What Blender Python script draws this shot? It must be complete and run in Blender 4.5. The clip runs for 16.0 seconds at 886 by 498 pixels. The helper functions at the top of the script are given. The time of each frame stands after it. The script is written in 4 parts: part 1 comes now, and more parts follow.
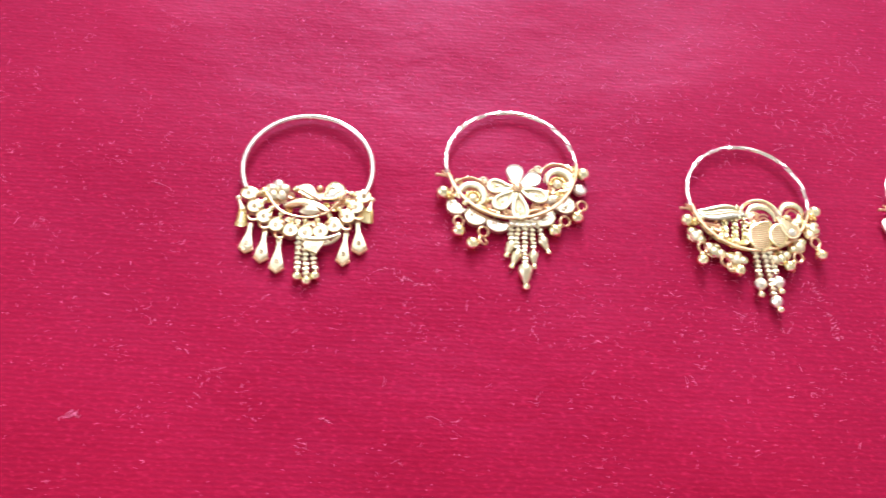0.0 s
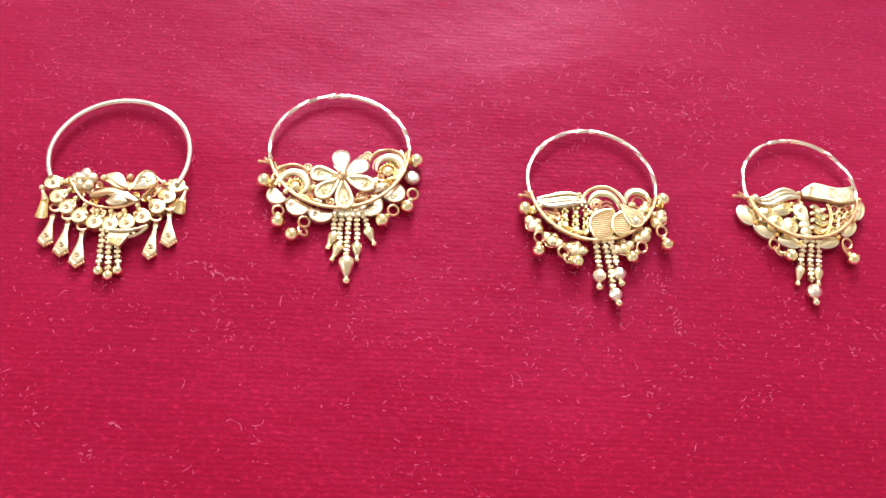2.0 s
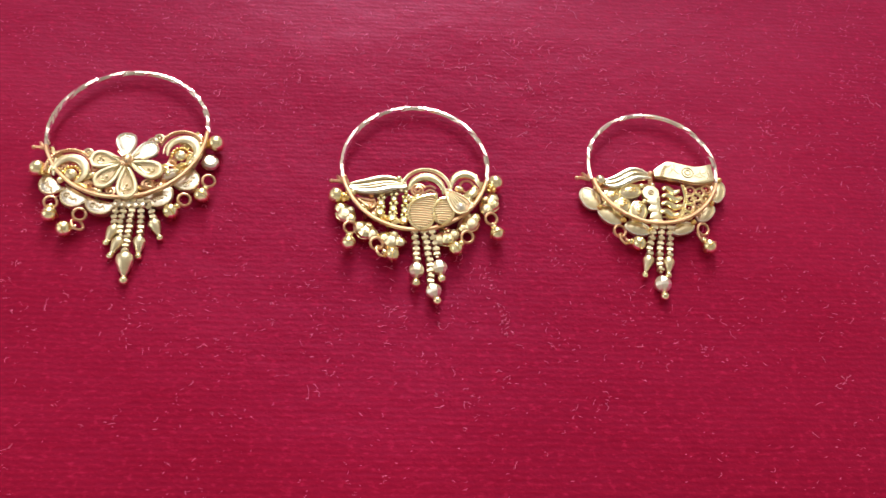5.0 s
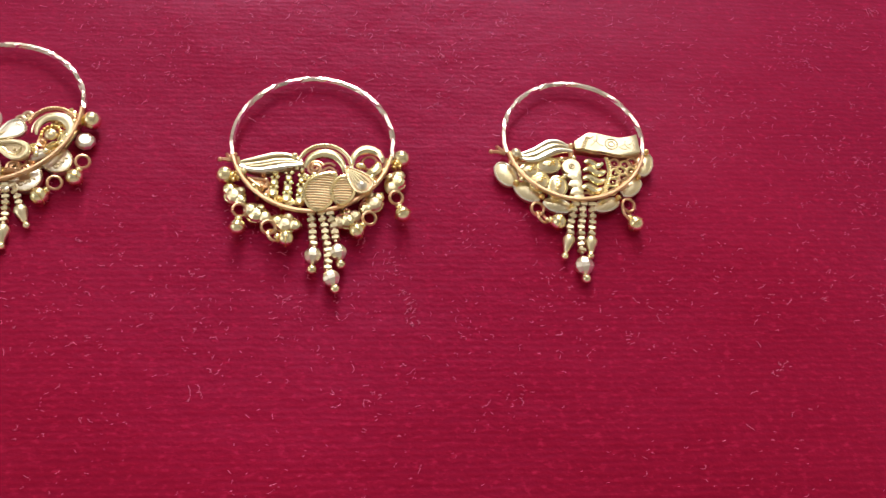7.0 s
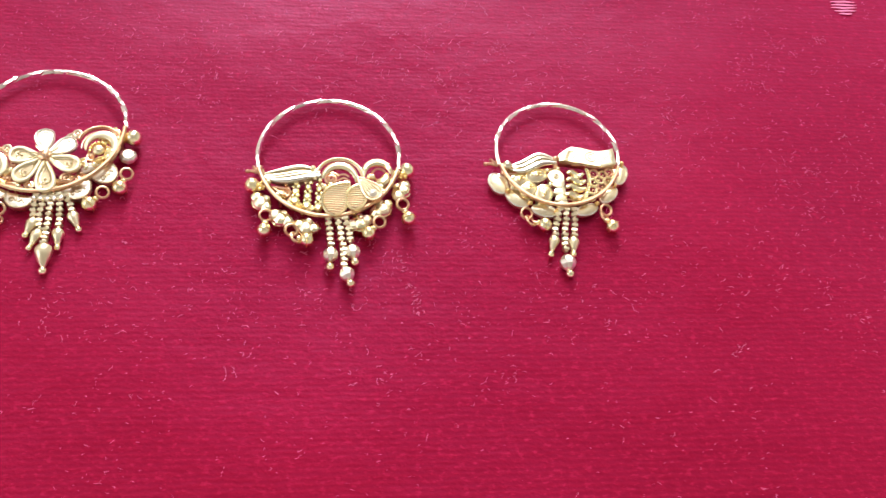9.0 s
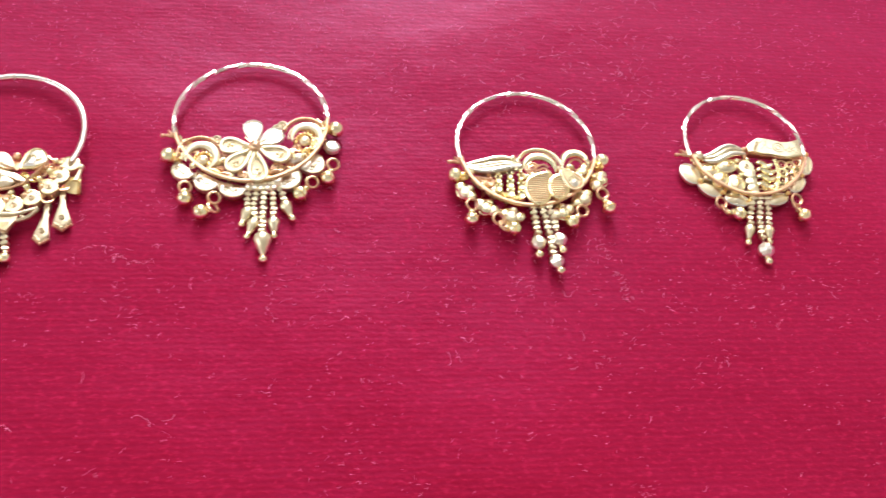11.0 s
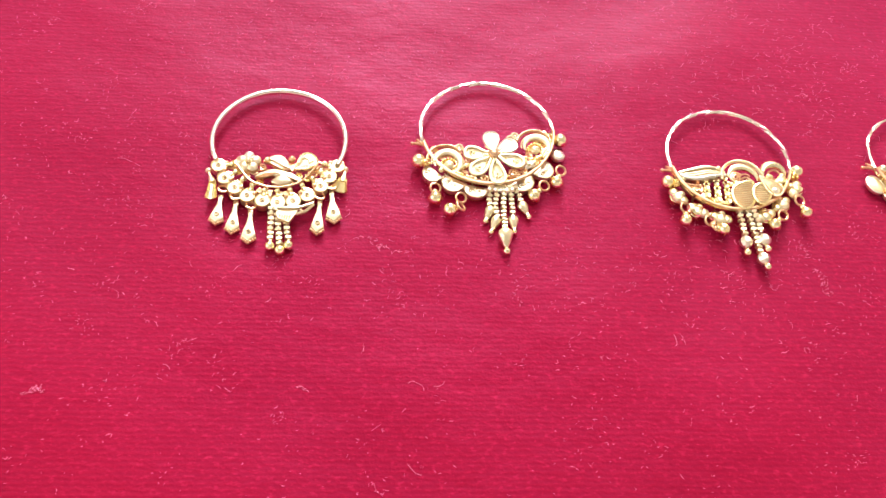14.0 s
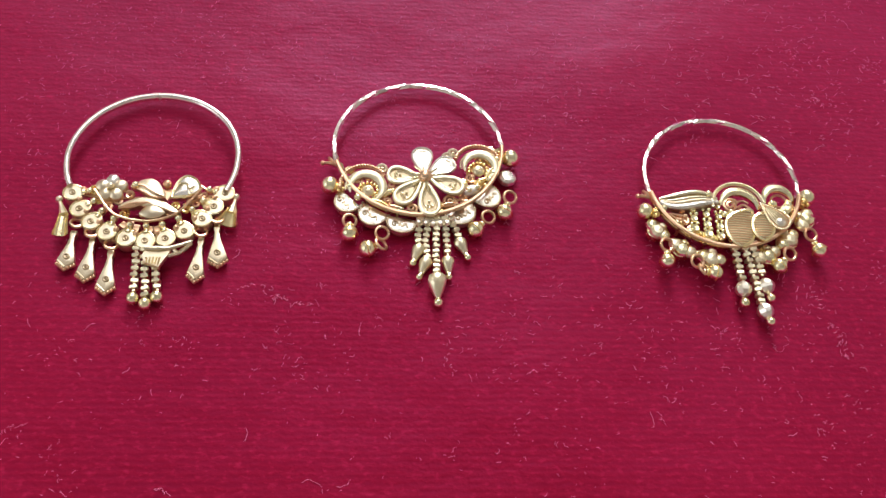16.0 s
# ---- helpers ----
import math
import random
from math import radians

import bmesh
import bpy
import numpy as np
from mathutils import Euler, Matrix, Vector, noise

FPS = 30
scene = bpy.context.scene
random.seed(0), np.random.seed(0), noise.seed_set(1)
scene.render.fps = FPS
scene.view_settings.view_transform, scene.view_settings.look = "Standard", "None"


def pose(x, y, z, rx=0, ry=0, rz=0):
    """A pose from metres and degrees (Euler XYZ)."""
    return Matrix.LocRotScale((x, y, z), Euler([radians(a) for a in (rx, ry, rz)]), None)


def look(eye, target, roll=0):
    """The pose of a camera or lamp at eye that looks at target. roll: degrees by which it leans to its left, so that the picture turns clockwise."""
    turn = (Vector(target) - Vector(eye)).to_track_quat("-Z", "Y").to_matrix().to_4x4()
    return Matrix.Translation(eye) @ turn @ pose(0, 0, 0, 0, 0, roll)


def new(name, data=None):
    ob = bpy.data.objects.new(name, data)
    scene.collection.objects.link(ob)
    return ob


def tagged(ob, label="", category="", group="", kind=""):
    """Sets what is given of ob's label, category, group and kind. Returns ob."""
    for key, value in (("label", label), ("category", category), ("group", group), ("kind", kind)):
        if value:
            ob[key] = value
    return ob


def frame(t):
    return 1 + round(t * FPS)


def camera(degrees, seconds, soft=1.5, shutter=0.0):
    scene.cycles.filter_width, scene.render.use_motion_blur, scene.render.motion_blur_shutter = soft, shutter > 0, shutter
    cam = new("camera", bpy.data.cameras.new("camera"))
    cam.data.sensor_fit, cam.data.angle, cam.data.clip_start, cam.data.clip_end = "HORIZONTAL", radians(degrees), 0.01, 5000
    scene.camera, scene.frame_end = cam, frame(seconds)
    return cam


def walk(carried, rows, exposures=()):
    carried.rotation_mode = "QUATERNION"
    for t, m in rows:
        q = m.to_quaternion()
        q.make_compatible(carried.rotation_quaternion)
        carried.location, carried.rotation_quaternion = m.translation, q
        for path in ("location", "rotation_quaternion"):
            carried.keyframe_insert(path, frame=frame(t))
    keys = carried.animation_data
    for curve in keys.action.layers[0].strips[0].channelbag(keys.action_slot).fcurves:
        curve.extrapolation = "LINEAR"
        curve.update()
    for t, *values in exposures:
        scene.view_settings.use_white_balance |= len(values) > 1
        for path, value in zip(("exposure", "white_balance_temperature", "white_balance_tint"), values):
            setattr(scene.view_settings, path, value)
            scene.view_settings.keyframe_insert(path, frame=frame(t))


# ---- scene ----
# ---------------------------------------------------------------- camera
cam = camera(47.0, 16.0, soft=1.4, shutter=0.5)
ROWS = [
    (0.0, -0.00975, -0.01385, 0.18152, -6.21, -61.17, 8.22),
    (0.5, 0.00537, -0.01324, 0.18122, -5.87, -61.34, 7.83),
    (1.0, 0.01378, -0.00968, 0.17555, -6.06, -61.08, 7.88),
    (1.5, 0.02031, -0.00864, 0.17391, -6.03, -61.18, 7.74),
    (2.0, 0.02568, -0.00830, 0.17154, -6.22, -61.23, 7.83),
    (2.5, 0.02469, -0.00259, 0.16678, -6.83, -61.56, 8.32),
    (3.0, 0.02562, -0.00110, 0.16456, -7.06, -61.78, 8.41),
    (3.5, 0.03149, 0.00021, 0.16290, -6.87, -62.05, 8.15),
    (4.0, 0.04111, 0.00006, 0.15892, -6.67, -61.69, 7.83),
    (4.5, 0.05312, 0.00051, 0.15376, -7.15, -60.88, 7.98),
    (5.0, 0.05932, 0.00110, 0.15168, -7.31, -60.83, 7.81),
    (5.2, 0.06128, 0.00180, 0.14929, -7.46, -60.79, 7.83),
    (7.3, 0.07423, 0.00748, 0.13829, -10.73, -61.21, 9.63),
    (7.5, 0.07572, 0.00642, 0.14117, -10.49, -60.99, 9.37),
    (8.0, 0.07563, -0.00439, 0.15342, -9.74, -60.01, 8.55),
    (8.2, 0.07503, -0.00698, 0.15697, -9.98, -59.94, 8.74),
    (10.3, 0.04401, -0.00733, 0.15157, -13.75, -58.95, 11.88),
    (10.5, 0.04050, -0.00791, 0.15227, -13.18, -59.02, 11.31),
    (11.0, 0.02859, -0.00984, 0.15294, -12.71, -59.03, 10.91),
    (11.5, 0.01400, -0.01069, 0.15464, -13.80, -59.07, 11.90),
    (12.0, -0.00504, -0.00980, 0.15417, -12.73, -59.76, 11.38),
    (12.5, -0.01495, -0.01553, 0.15702, -9.26, -58.63, 9.12),
    (13.0, -0.01770, -0.02635, 0.16735, -7.86, -57.49, 7.82),
    (13.5, -0.01183, -0.02917, 0.16848, -7.28, -57.47, 7.29),
    (14.0, -0.00852, -0.02719, 0.16695, -7.56, -57.56, 7.57),
    (14.5, -0.01038, -0.00914, 0.15472, -8.67, -58.06, 8.57),
    (15.0, -0.00432, 0.00190, 0.14218, -8.96, -58.49, 8.86),
    (15.5, 0.00765, 0.00662, 0.13561, -7.78, -58.57, 7.74),
    (16.0, 0.00677, 0.00397, 0.13703, -8.21, -58.41, 8.05),
]
EXPOSURES = [
    (0.0, 0.55, 5600, 10), (1.0, 0.42, 6000, 10), (1.5, 0.45, 6180, 10), (2.0, 0.42, 6350, 10), (2.5, 0.38, 6370, 10), (3.0, 0.3, 6380, 10),
    (3.5, 0.02, 6400, 10), (4.0, 0.0, 6430, 10), (4.5, -0.15, 6460, 10), (5.0, -0.2, 6490, 10), (5.2, -0.22, 6500, 10), (7.5, -0.4, 6500, 10),
    (8.2, 0.08, 6150, 10), (10.5, 0.28, 5850, 10), (11.5, 0.35, 5800, 10), (12.0, 0.45, 5900, 10), (12.5, 0.52, 6250, 10), (13.0, 0.57, 6500, 10),
    (13.5, 0.66, 6500, 10), (14.0, 0.62, 6500, 10), (14.5, 0.5, 6500, 10), (15.0, 0.48, 6280, 10), (15.5, 0.1, 6050, 10), (16.0, -0.35, 5800, 10),
]


def aim(x, y, z, yaw, pitch, roll):
    return pose(x, y, z, 90 + pitch, 0, yaw) @ pose(0, 0, 0, 0, 0, roll)


walk(cam, [(r[0], aim(*r[1:])) for r in ROWS], EXPOSURES)

# ---------------------------------------------------------------- world and light
world = bpy.data.worlds.new("world")
scene.world = world
world.use_nodes = True
wn = world.node_tree
sky = wn.nodes.new("ShaderNodeTexSky")
sky.sky_type, sky.sun_disc = "NISHITA", False
sky.sun_elevation, sky.sun_rotation = radians(35), radians(200)
wn.links.new(sky.outputs[0], wn.nodes["Background"].inputs[0])
wn.nodes["Background"].inputs[1].default_value = 0.1


def opening_light(name, m, sx, sy, watts, colour):
    lamp = bpy.data.lights.new(name, "AREA")
    lamp.shape, lamp.size, lamp.size_y, lamp.energy, lamp.color = "RECTANGLE", sx, sy, watts, colour
    ob = new(name, lamp)
    ob.matrix_world = m
    return ob


WIN_X, WIN_Z, WIN_W, WIN_H, WALL_Y = 0.10, 0.90, 0.55, 0.62, 1.75
opening_light("opening_light", look((WIN_X, WALL_Y + 0.05, WIN_Z), (0.08, 0.08, 0.0)), WIN_W, WIN_H, 36.5, (0.93, 0.96, 1.0))
# Side fill added to lift the ambient light; no window is known there.
opening_light("added_side_fill", look((-1.63, -0.3, 1.05), (0.05, 0.1, 0.1)), 1.0, 0.9, 7, (1.0, 0.97, 0.94))
# Overhead fill, added to brighten gold that faces up; no roof light is known.
FILL_X0, FILL_X1, FILL_Y0, FILL_Y1 = -0.8, 1.0, 0.65, 1.6
opening_light("added_top_fill", look((0.1, 1.125, 1.80), (0.1, 1.1249, 0.0)), 1.7, 0.85, 18, (1.0, 0.97, 0.95))

# ---------------------------------------------------------------- materials


def material(name):
    m = bpy.data.materials.new(name)
    m.use_nodes = True
    t = m.node_tree
    return m, t, t.nodes["Principled BSDF"]


def node(t, kind, links=(), **values):
    n = t.nodes.new(kind)
    for key, value in values.items():
        n.inputs[key.replace("_", " ")].default_value = value
    for socket, source in links:
        t.links.new(source, n.inputs[socket])
    return n


def mixed(t, factor, a, b):
    n = t.nodes.new("ShaderNodeMix")
    n.data_type = "RGBA"
    t.links.new(factor, n.inputs[0])
    n.inputs[6].default_value, n.inputs[7].default_value = a, b
    return n.outputs[2]


def ramp(t, source, lo, hi):
    n = t.nodes.new("ShaderNodeMapRange")
    t.links.new(source, n.inputs[0])
    n.inputs[1].default_value, n.inputs[2].default_value = lo, hi
    return n.outputs[0]


def gold(name, colour, dull, rough=0.16, bump=0.25, grain=900.0):
    m, t, b = material(name)
    at = t.nodes.new("ShaderNodeTexCoord").outputs["Object"]
    wear = node(t, "ShaderNodeTexNoise", [("Vector", at)], Scale=260.0, Detail=4.0)
    fine = node(t, "ShaderNodeTexNoise", [("Vector", at)], Scale=grain, Detail=3.0)
    t.links.new(mixed(t, ramp(t, wear.outputs[0], 0.42, 0.72), (*colour, 1), (*dull, 1)), b.inputs["Base Color"])
    b.inputs["Metallic"].default_value = 1.0
    rg = t.nodes.new("ShaderNodeMapRange")
    t.links.new(wear.outputs[0], rg.inputs[0])
    rg.inputs[1].default_value, rg.inputs[2].default_value = 0.3, 0.75
    rg.inputs[3].default_value, rg.inputs[4].default_value = rough, rough + 0.16
    t.links.new(rg.outputs[0], b.inputs["Roughness"])
    bp = node(t, "ShaderNodeBump", [("Height", fine.outputs[0])], Strength=bump, Distance=0.00012)
    t.links.new(bp.outputs[0], b.inputs["Normal"])
    return m


GOLD = gold("polished_gold", (0.94, 0.79, 0.43), (0.90, 0.71, 0.34), 0.19, 0.35)
BRIGHT = gold("bright_bead_gold", (0.97, 0.87, 0.52), (0.94, 0.80, 0.42), 0.15, 0.2)
DEEP = gold("deep_yellow_gold", (0.94, 0.70, 0.27), (0.88, 0.60, 0.20), 0.2, 0.2)
MIRROR = gold("mirror_gold", (0.95, 0.83, 0.57), (0.91, 0.76, 0.47), 0.13, 0.05)
PALE = gold("pale_matt_gold", (0.94, 0.82, 0.53), (0.86, 0.72, 0.42), 0.28, 0.7)
KHAKI = gold("matt_khaki_gold", (0.66, 0.51, 0.31), (0.55, 0.41, 0.23), 0.42, 0.8)
ROSE = gold("rosy_gold_wire", (0.84, 0.54, 0.31), (0.74, 0.43, 0.23), 0.25)
WHITE = gold("whitish_cut_gold", (0.94, 0.86, 0.70), (0.88, 0.77, 0.57), 0.24, 0.35)
HOOP = gold("cut_hoop_gold", (0.88, 0.78, 0.67), (0.84, 0.71, 0.57), 0.15, 0.12)
TAN = gold("tan_satin_gold", (0.84, 0.70, 0.46), (0.74, 0.59, 0.36), 0.3, 0.6)


def velvet_material():
    m, t, b = material("crimson_velvet")
    at = t.nodes.new("ShaderNodeTexCoord").outputs["Object"]
    broad = node(t, "ShaderNodeTexNoise", [("Vector", at)], Scale=17.0, Detail=1.0)
    pile = node(t, "ShaderNodeTexNoise", [("Vector", at)], Scale=1900.0, Detail=3.0)
    stretch = node(t, "ShaderNodeMapping", [("Vector", at)])
    stretch.inputs["Scale"].default_value = (850.0, 2100.0, 300.0)
    dashes = node(t, "ShaderNodeTexNoise", [("Vector", stretch.outputs[0])], Scale=1.0, Detail=2.0)
    rows = node(t, "ShaderNodeTexWave", [("Vector", at)], Scale=300.0, Distortion=3.6, Detail=4.0)
    rows.inputs["Detail Scale"].default_value = 1.2
    rows.bands_direction = "Y"
    mott = node(t, "ShaderNodeTexNoise", [("Vector", at)], Scale=800.0, Detail=3.0)
    broken = node(t, "ShaderNodeMath", [(0, rows.outputs[1]), (1, dashes.outputs[0])])
    broken.operation = "MULTIPLY"
    tone = node(t, "ShaderNodeMath", [(0, broken.outputs[0]), (1, mott.outputs[0])])
    half = node(t, "ShaderNodeMath", [(0, tone.outputs[0]), (1, broad.outputs[0])])
    col = mixed(t, ramp(t, half.outputs[0], 0.85, 1.7), (0.228, 0.0031, 0.0102, 1), (0.298, 0.0045, 0.0146, 1))
    tips = node(t, "ShaderNodeMath", [(0, dashes.outputs[0]), (1, mott.outputs[0])])
    tufts = t.nodes.new("ShaderNodeMix")
    tufts.data_type = "RGBA"
    t.links.new(ramp(t, tips.outputs[0], 1.08, 1.5), tufts.inputs[0])
    t.links.new(col, tufts.inputs[6])
    tufts.inputs[7].default_value = (0.46, 0.013, 0.044, 1)
    t.links.new(tufts.outputs[2], b.inputs["Base Color"])
    b.inputs["Roughness"].default_value = 0.45
    b.inputs["Specular IOR Level"].default_value = 0.22
    b.inputs["Specular Tint"].default_value = (1.0, 0.09, 0.62, 1)
    b.inputs["Sheen Weight"].default_value = 0.6
    b.inputs["Sheen Roughness"].default_value = 0.5
    b.inputs["Sheen Tint"].default_value = (1.0, 0.09, 0.58, 1)
    soft = node(t, "ShaderNodeMath", [(0, broken.outputs[0])])
    soft.operation = "MULTIPLY"
    soft.inputs[1].default_value = 0.3
    fuzz = node(t, "ShaderNodeMath", [(0, pile.outputs[0])])
    fuzz.operation = "MULTIPLY"
    fuzz.inputs[1].default_value = 0.7
    rise = node(t, "ShaderNodeMath", [(0, fuzz.outputs[0]), (1, soft.outputs[0])])
    nap = node(t, "ShaderNodeBump", [("Height", broad.outputs[0])], Strength=1.0, Distance=0.005)
    brushed = node(t, "ShaderNodeMapping", [("Vector", at)])
    brushed.inputs["Rotation"].default_value = (0, 0, 0.35)
    brushed.inputs["Scale"].default_value = (110.0, 150.0, 110.0)
    strokes = node(t, "ShaderNodeTexNoise", [("Vector", brushed.outputs[0])], Scale=1.0, Detail=4.0)
    lay = node(t, "ShaderNodeBump", [("Height", strokes.outputs[0]), ("Normal", nap.outputs[0])], Strength=1.0, Distance=0.0004)
    bp = node(t, "ShaderNodeBump", [("Height", rise.outputs[0]), ("Normal", lay.outputs[0])], Strength=0.4, Distance=0.0002)
    t.links.new(bp.outputs[0], b.inputs["Normal"])
    return m


def plain(name, colour, rough, scale=6.0, vary=0.12):
    m, t, b = material(name)
    at = t.nodes.new("ShaderNodeTexCoord").outputs["Object"]
    n = node(t, "ShaderNodeTexNoise", [("Vector", at)], Scale=scale, Detail=5.0)
    dark = tuple(c * (1 - vary) for c in colour)
    t.links.new(mixed(t, n.outputs[0], (*colour, 1), (*dark, 1)), b.inputs["Base Color"])
    b.inputs["Roughness"].default_value = rough
    return m


VELVET = velvet_material()
WALL = plain("cream_wall_paint", (0.84, 0.79, 0.72), 0.8)
FLOOR = plain("grey_stone_floor", (0.22, 0.20, 0.18), 0.5, 3.0, 0.3)
CEILING = plain("white_ceiling_paint", (0.85, 0.84, 0.82), 0.85)
WOOD = plain("brown_counter_wood", (0.20, 0.11, 0.06), 0.4, 12.0, 0.4)


def fluff(name, colour):
    m = plain(name, colour, 0.5, 90.0, 0.15)
    b = m.node_tree.nodes["Principled BSDF"]
    b.inputs["Specular IOR Level"].default_value = 0.3
    b.inputs["Specular Tint"].default_value = (1.0, 0.38, 0.62, 1)
    b.inputs["Sheen Weight"].default_value = 1.0
    b.inputs["Sheen Roughness"].default_value = 0.6
    b.inputs["Sheen Tint"].default_value = (1.0, 0.2, 0.4, 1)
    return m


LINT = fluff("pink_lint", (1.0, 0.24, 0.44))
SCUFF = fluff("pale_lint", (1.0, 0.3, 0.48))

# ---------------------------------------------------------------- shapes, in millimetres
MM = 0.001


class Shape:
    """Collects vertices and faces."""

    def __init__(self):
        self.v, self.f, self.split = [], [], None

    def add(self, verts, faces):
        n = len(self.v)
        self.v += [tuple(p) for p in verts]
        self.f += [tuple(n + i for i in q) for q in faces]
        return self


def part(name, shape, mat, parent=None, label="", smooth=True, unit=MM, trim=None):
    """Links a shape as one mesh. Faces added after shape.split was set take the material trim."""
    me = bpy.data.meshes.new(name)
    me.from_pydata([(x * unit, y * unit, z * unit) for x, y, z in shape.v], [], shape.f)
    me.materials.append(mat)
    if trim:
        me.materials.append(trim)
        me.polygons.foreach_set("material_index", [int(k >= shape.split) for k in range(len(me.polygons))])
    if smooth:
        me.polygons.foreach_set("use_smooth", [True] * len(me.polygons))
        me.set_sharp_from_angle(angle=radians(38))
    ob = new(name, me)
    ob.parent = parent
    return tagged(ob, label)


def ball(s, c, r, nu=12, nv=8, squash=1.0):
    verts = [(c[0], c[1], c[2] - r * squash)]
    for j in range(1, nv):
        a = math.pi * (j / nv - 0.5)
        verts += [(c[0] + r * math.cos(a) * math.cos(2 * math.pi * i / nu), c[1] + r * math.cos(a) * math.sin(2 * math.pi * i / nu), c[2] + r * squash * math.sin(a)) for i in range(nu)]
    verts.append((c[0], c[1], c[2] + r * squash))
    top = len(verts) - 1
    faces = [(0, 1 + (i + 1) % nu, 1 + i) for i in range(nu)]
    for j in range(nv - 2):
        a, b = 1 + j * nu, 1 + (j + 1) * nu
        faces += [(a + i, a + (i + 1) % nu, b + (i + 1) % nu, b + i) for i in range(nu)]
    a = 1 + (nv - 2) * nu
    faces += [(a + i, a + (i + 1) % nu, top) for i in range(nu)]
    return s.add(verts, faces)


def sweep(s, pts, r, sides=6, closed=False, turn=None, flat=1.0):
    """A wire along points; r and turn (degrees) may change from point to point; flat presses it across."""
    pts = [Vector(p) for p in pts]
    n = len(pts)
    radius = [r(i / (n - 1)) for i in range(n)] if callable(r) else [r] * n
    verts, side = [], None
    for i, p in enumerate(pts):
        if closed:
            d = pts[(i + 1) % n] - pts[i - 1]
        else:
            d = pts[min(i + 1, n - 1)] - pts[max(i - 1, 0)]
        d.normalize()
        if side is None:
            side = d.cross(Vector((0, 0, 1)))
            if side.length < 0.2:
                side = d.cross(Vector((1, 0, 0)))
        side = side - d * side.dot(d)
        side.normalize()
        up = side.cross(d)
        shift = radians(turn[i]) if turn else 0.0
        for k in range(sides):
            a = 2 * math.pi * (k + 0.5) / sides + shift
            verts.append(p + radius[i] * (math.cos(a) * side + flat * math.sin(a) * up))
    faces = []
    for i in range(n if closed else n - 1):
        a, b = i * sides, ((i + 1) % n) * sides
        faces += [(a + k, b + k, b + (k + 1) % sides, a + (k + 1) % sides) for k in range(sides)]
    if not closed:
        faces += [tuple(range(sides)), tuple(reversed(range((n - 1) * sides, n * sides)))]
    return s.add(verts, faces)


def curve(points, n=10, closed=False):
    """A smooth line through a few points (Catmull-Rom)."""
    p = [Vector(q) for q in points]
    m = len(p)
    out = []
    for i in range(m if closed else m - 1):
        if closed:
            a, b, c, d = p[i - 1], p[i], p[(i + 1) % m], p[(i + 2) % m]
        else:
            a, b, c, d = p[max(i - 1, 0)], p[i], p[i + 1], p[min(i + 2, m - 1)]
        for k in range(n):
            t = k / n
            out.append(0.5 * (2 * b + (c - a) * t + (2 * a - 5 * b + 4 * c - d) * t * t + (3 * b - 3 * c + d - a) * t ** 3))
    if not closed:
        out.append(p[-1])
    return out


def arc(cx, cy, z, r, a0, a1, n=24, z1=None, ry=None):
    """Points of an arc in the plane, degrees; the height may run from z to z1."""
    out = []
    for i in range(n + 1):
        k = i / n
        a = radians(a0 + (a1 - a0) * k)
        out.append(Vector((cx + r * math.cos(a), cy + (ry or r) * math.sin(a), z + ((z if z1 is None else z1) - z) * k)))
    return out


def ring(s, c, r, wire, normal=(0, 0, 1), n=18, sides=6):
    q = Vector((0, 0, 1)).rotation_difference(Vector(normal).normalized())
    pts = [Vector(c) + q @ Vector((r * math.cos(2 * math.pi * i / n), r * math.sin(2 * math.pi * i / n), 0)) for i in range(n)]
    return sweep(s, pts, wire, sides, closed=True)


def revolve(s, p, d, profile, n=12, press=1.0):
    """A turned form along d from p; profile is (distance, radius). press flattens it in height."""
    p, d = Vector(p), Vector(d).normalized()
    side = d.cross(Vector((0, 0, 1))).normalized()
    up = side.cross(d)
    verts = []
    for along, r in profile:
        verts += [p + d * along + r * (math.cos(2 * math.pi * (k + 0.5) / n) * side + press * math.sin(2 * math.pi * (k + 0.5) / n) * up) for k in range(n)]
    faces = []
    for i in range(len(profile) - 1):
        a, b = i * n, (i + 1) * n
        faces += [(a + k, a + (k + 1) % n, b + (k + 1) % n, b + k) for k in range(n)]
    faces += [tuple(reversed(range(n))), tuple(range((len(profile) - 1) * n, len(profile) * n))]
    return s.add(verts, faces)


def plate(s, outline, z0, z1, dome=0.3, steps=3):
    """A cast plate with the given closed outline, rounded edge and a domed face."""
    n = len(outline)
    cx, cy = sum(p[0] for p in outline) / n, sum(p[1] for p in outline) / n
    rings = [(1.0, z0), (1.0, z1 - 0.08), (0.96, z1)]
    rings += [(0.96 * (1 - k / (steps + 1)), z1 + dome * math.sin(math.pi / 2 * k / (steps + 1))) for k in range(1, steps + 1)]
    verts = [(cx + (p[0] - cx) * w, cy + (p[1] - cy) * w, z) for w, z in rings for p in outline]
    verts += [(cx, cy, z1 + dome), (cx, cy, z0)]
    top, low, faces = len(verts) - 2, len(verts) - 1, []
    for j in range(len(rings) - 1):
        a, b = j * n, (j + 1) * n
        faces += [(a + k, a + (k + 1) % n, b + (k + 1) % n, b + k) for k in range(n)]
    a = (len(rings) - 1) * n
    faces += [(a + k, a + (k + 1) % n, top) for k in range(n)] + [((k + 1) % n, k, low) for k in range(n)]
    return s.add(verts, faces)


def turned(points, x, y, degrees, sx=1.0, sy=1.0):
    c, n = math.cos(radians(degrees)), math.sin(radians(degrees))
    return [(x + sx * px * c - sy * py * n, y + sx * px * n + sy * py * c) for px, py in points]


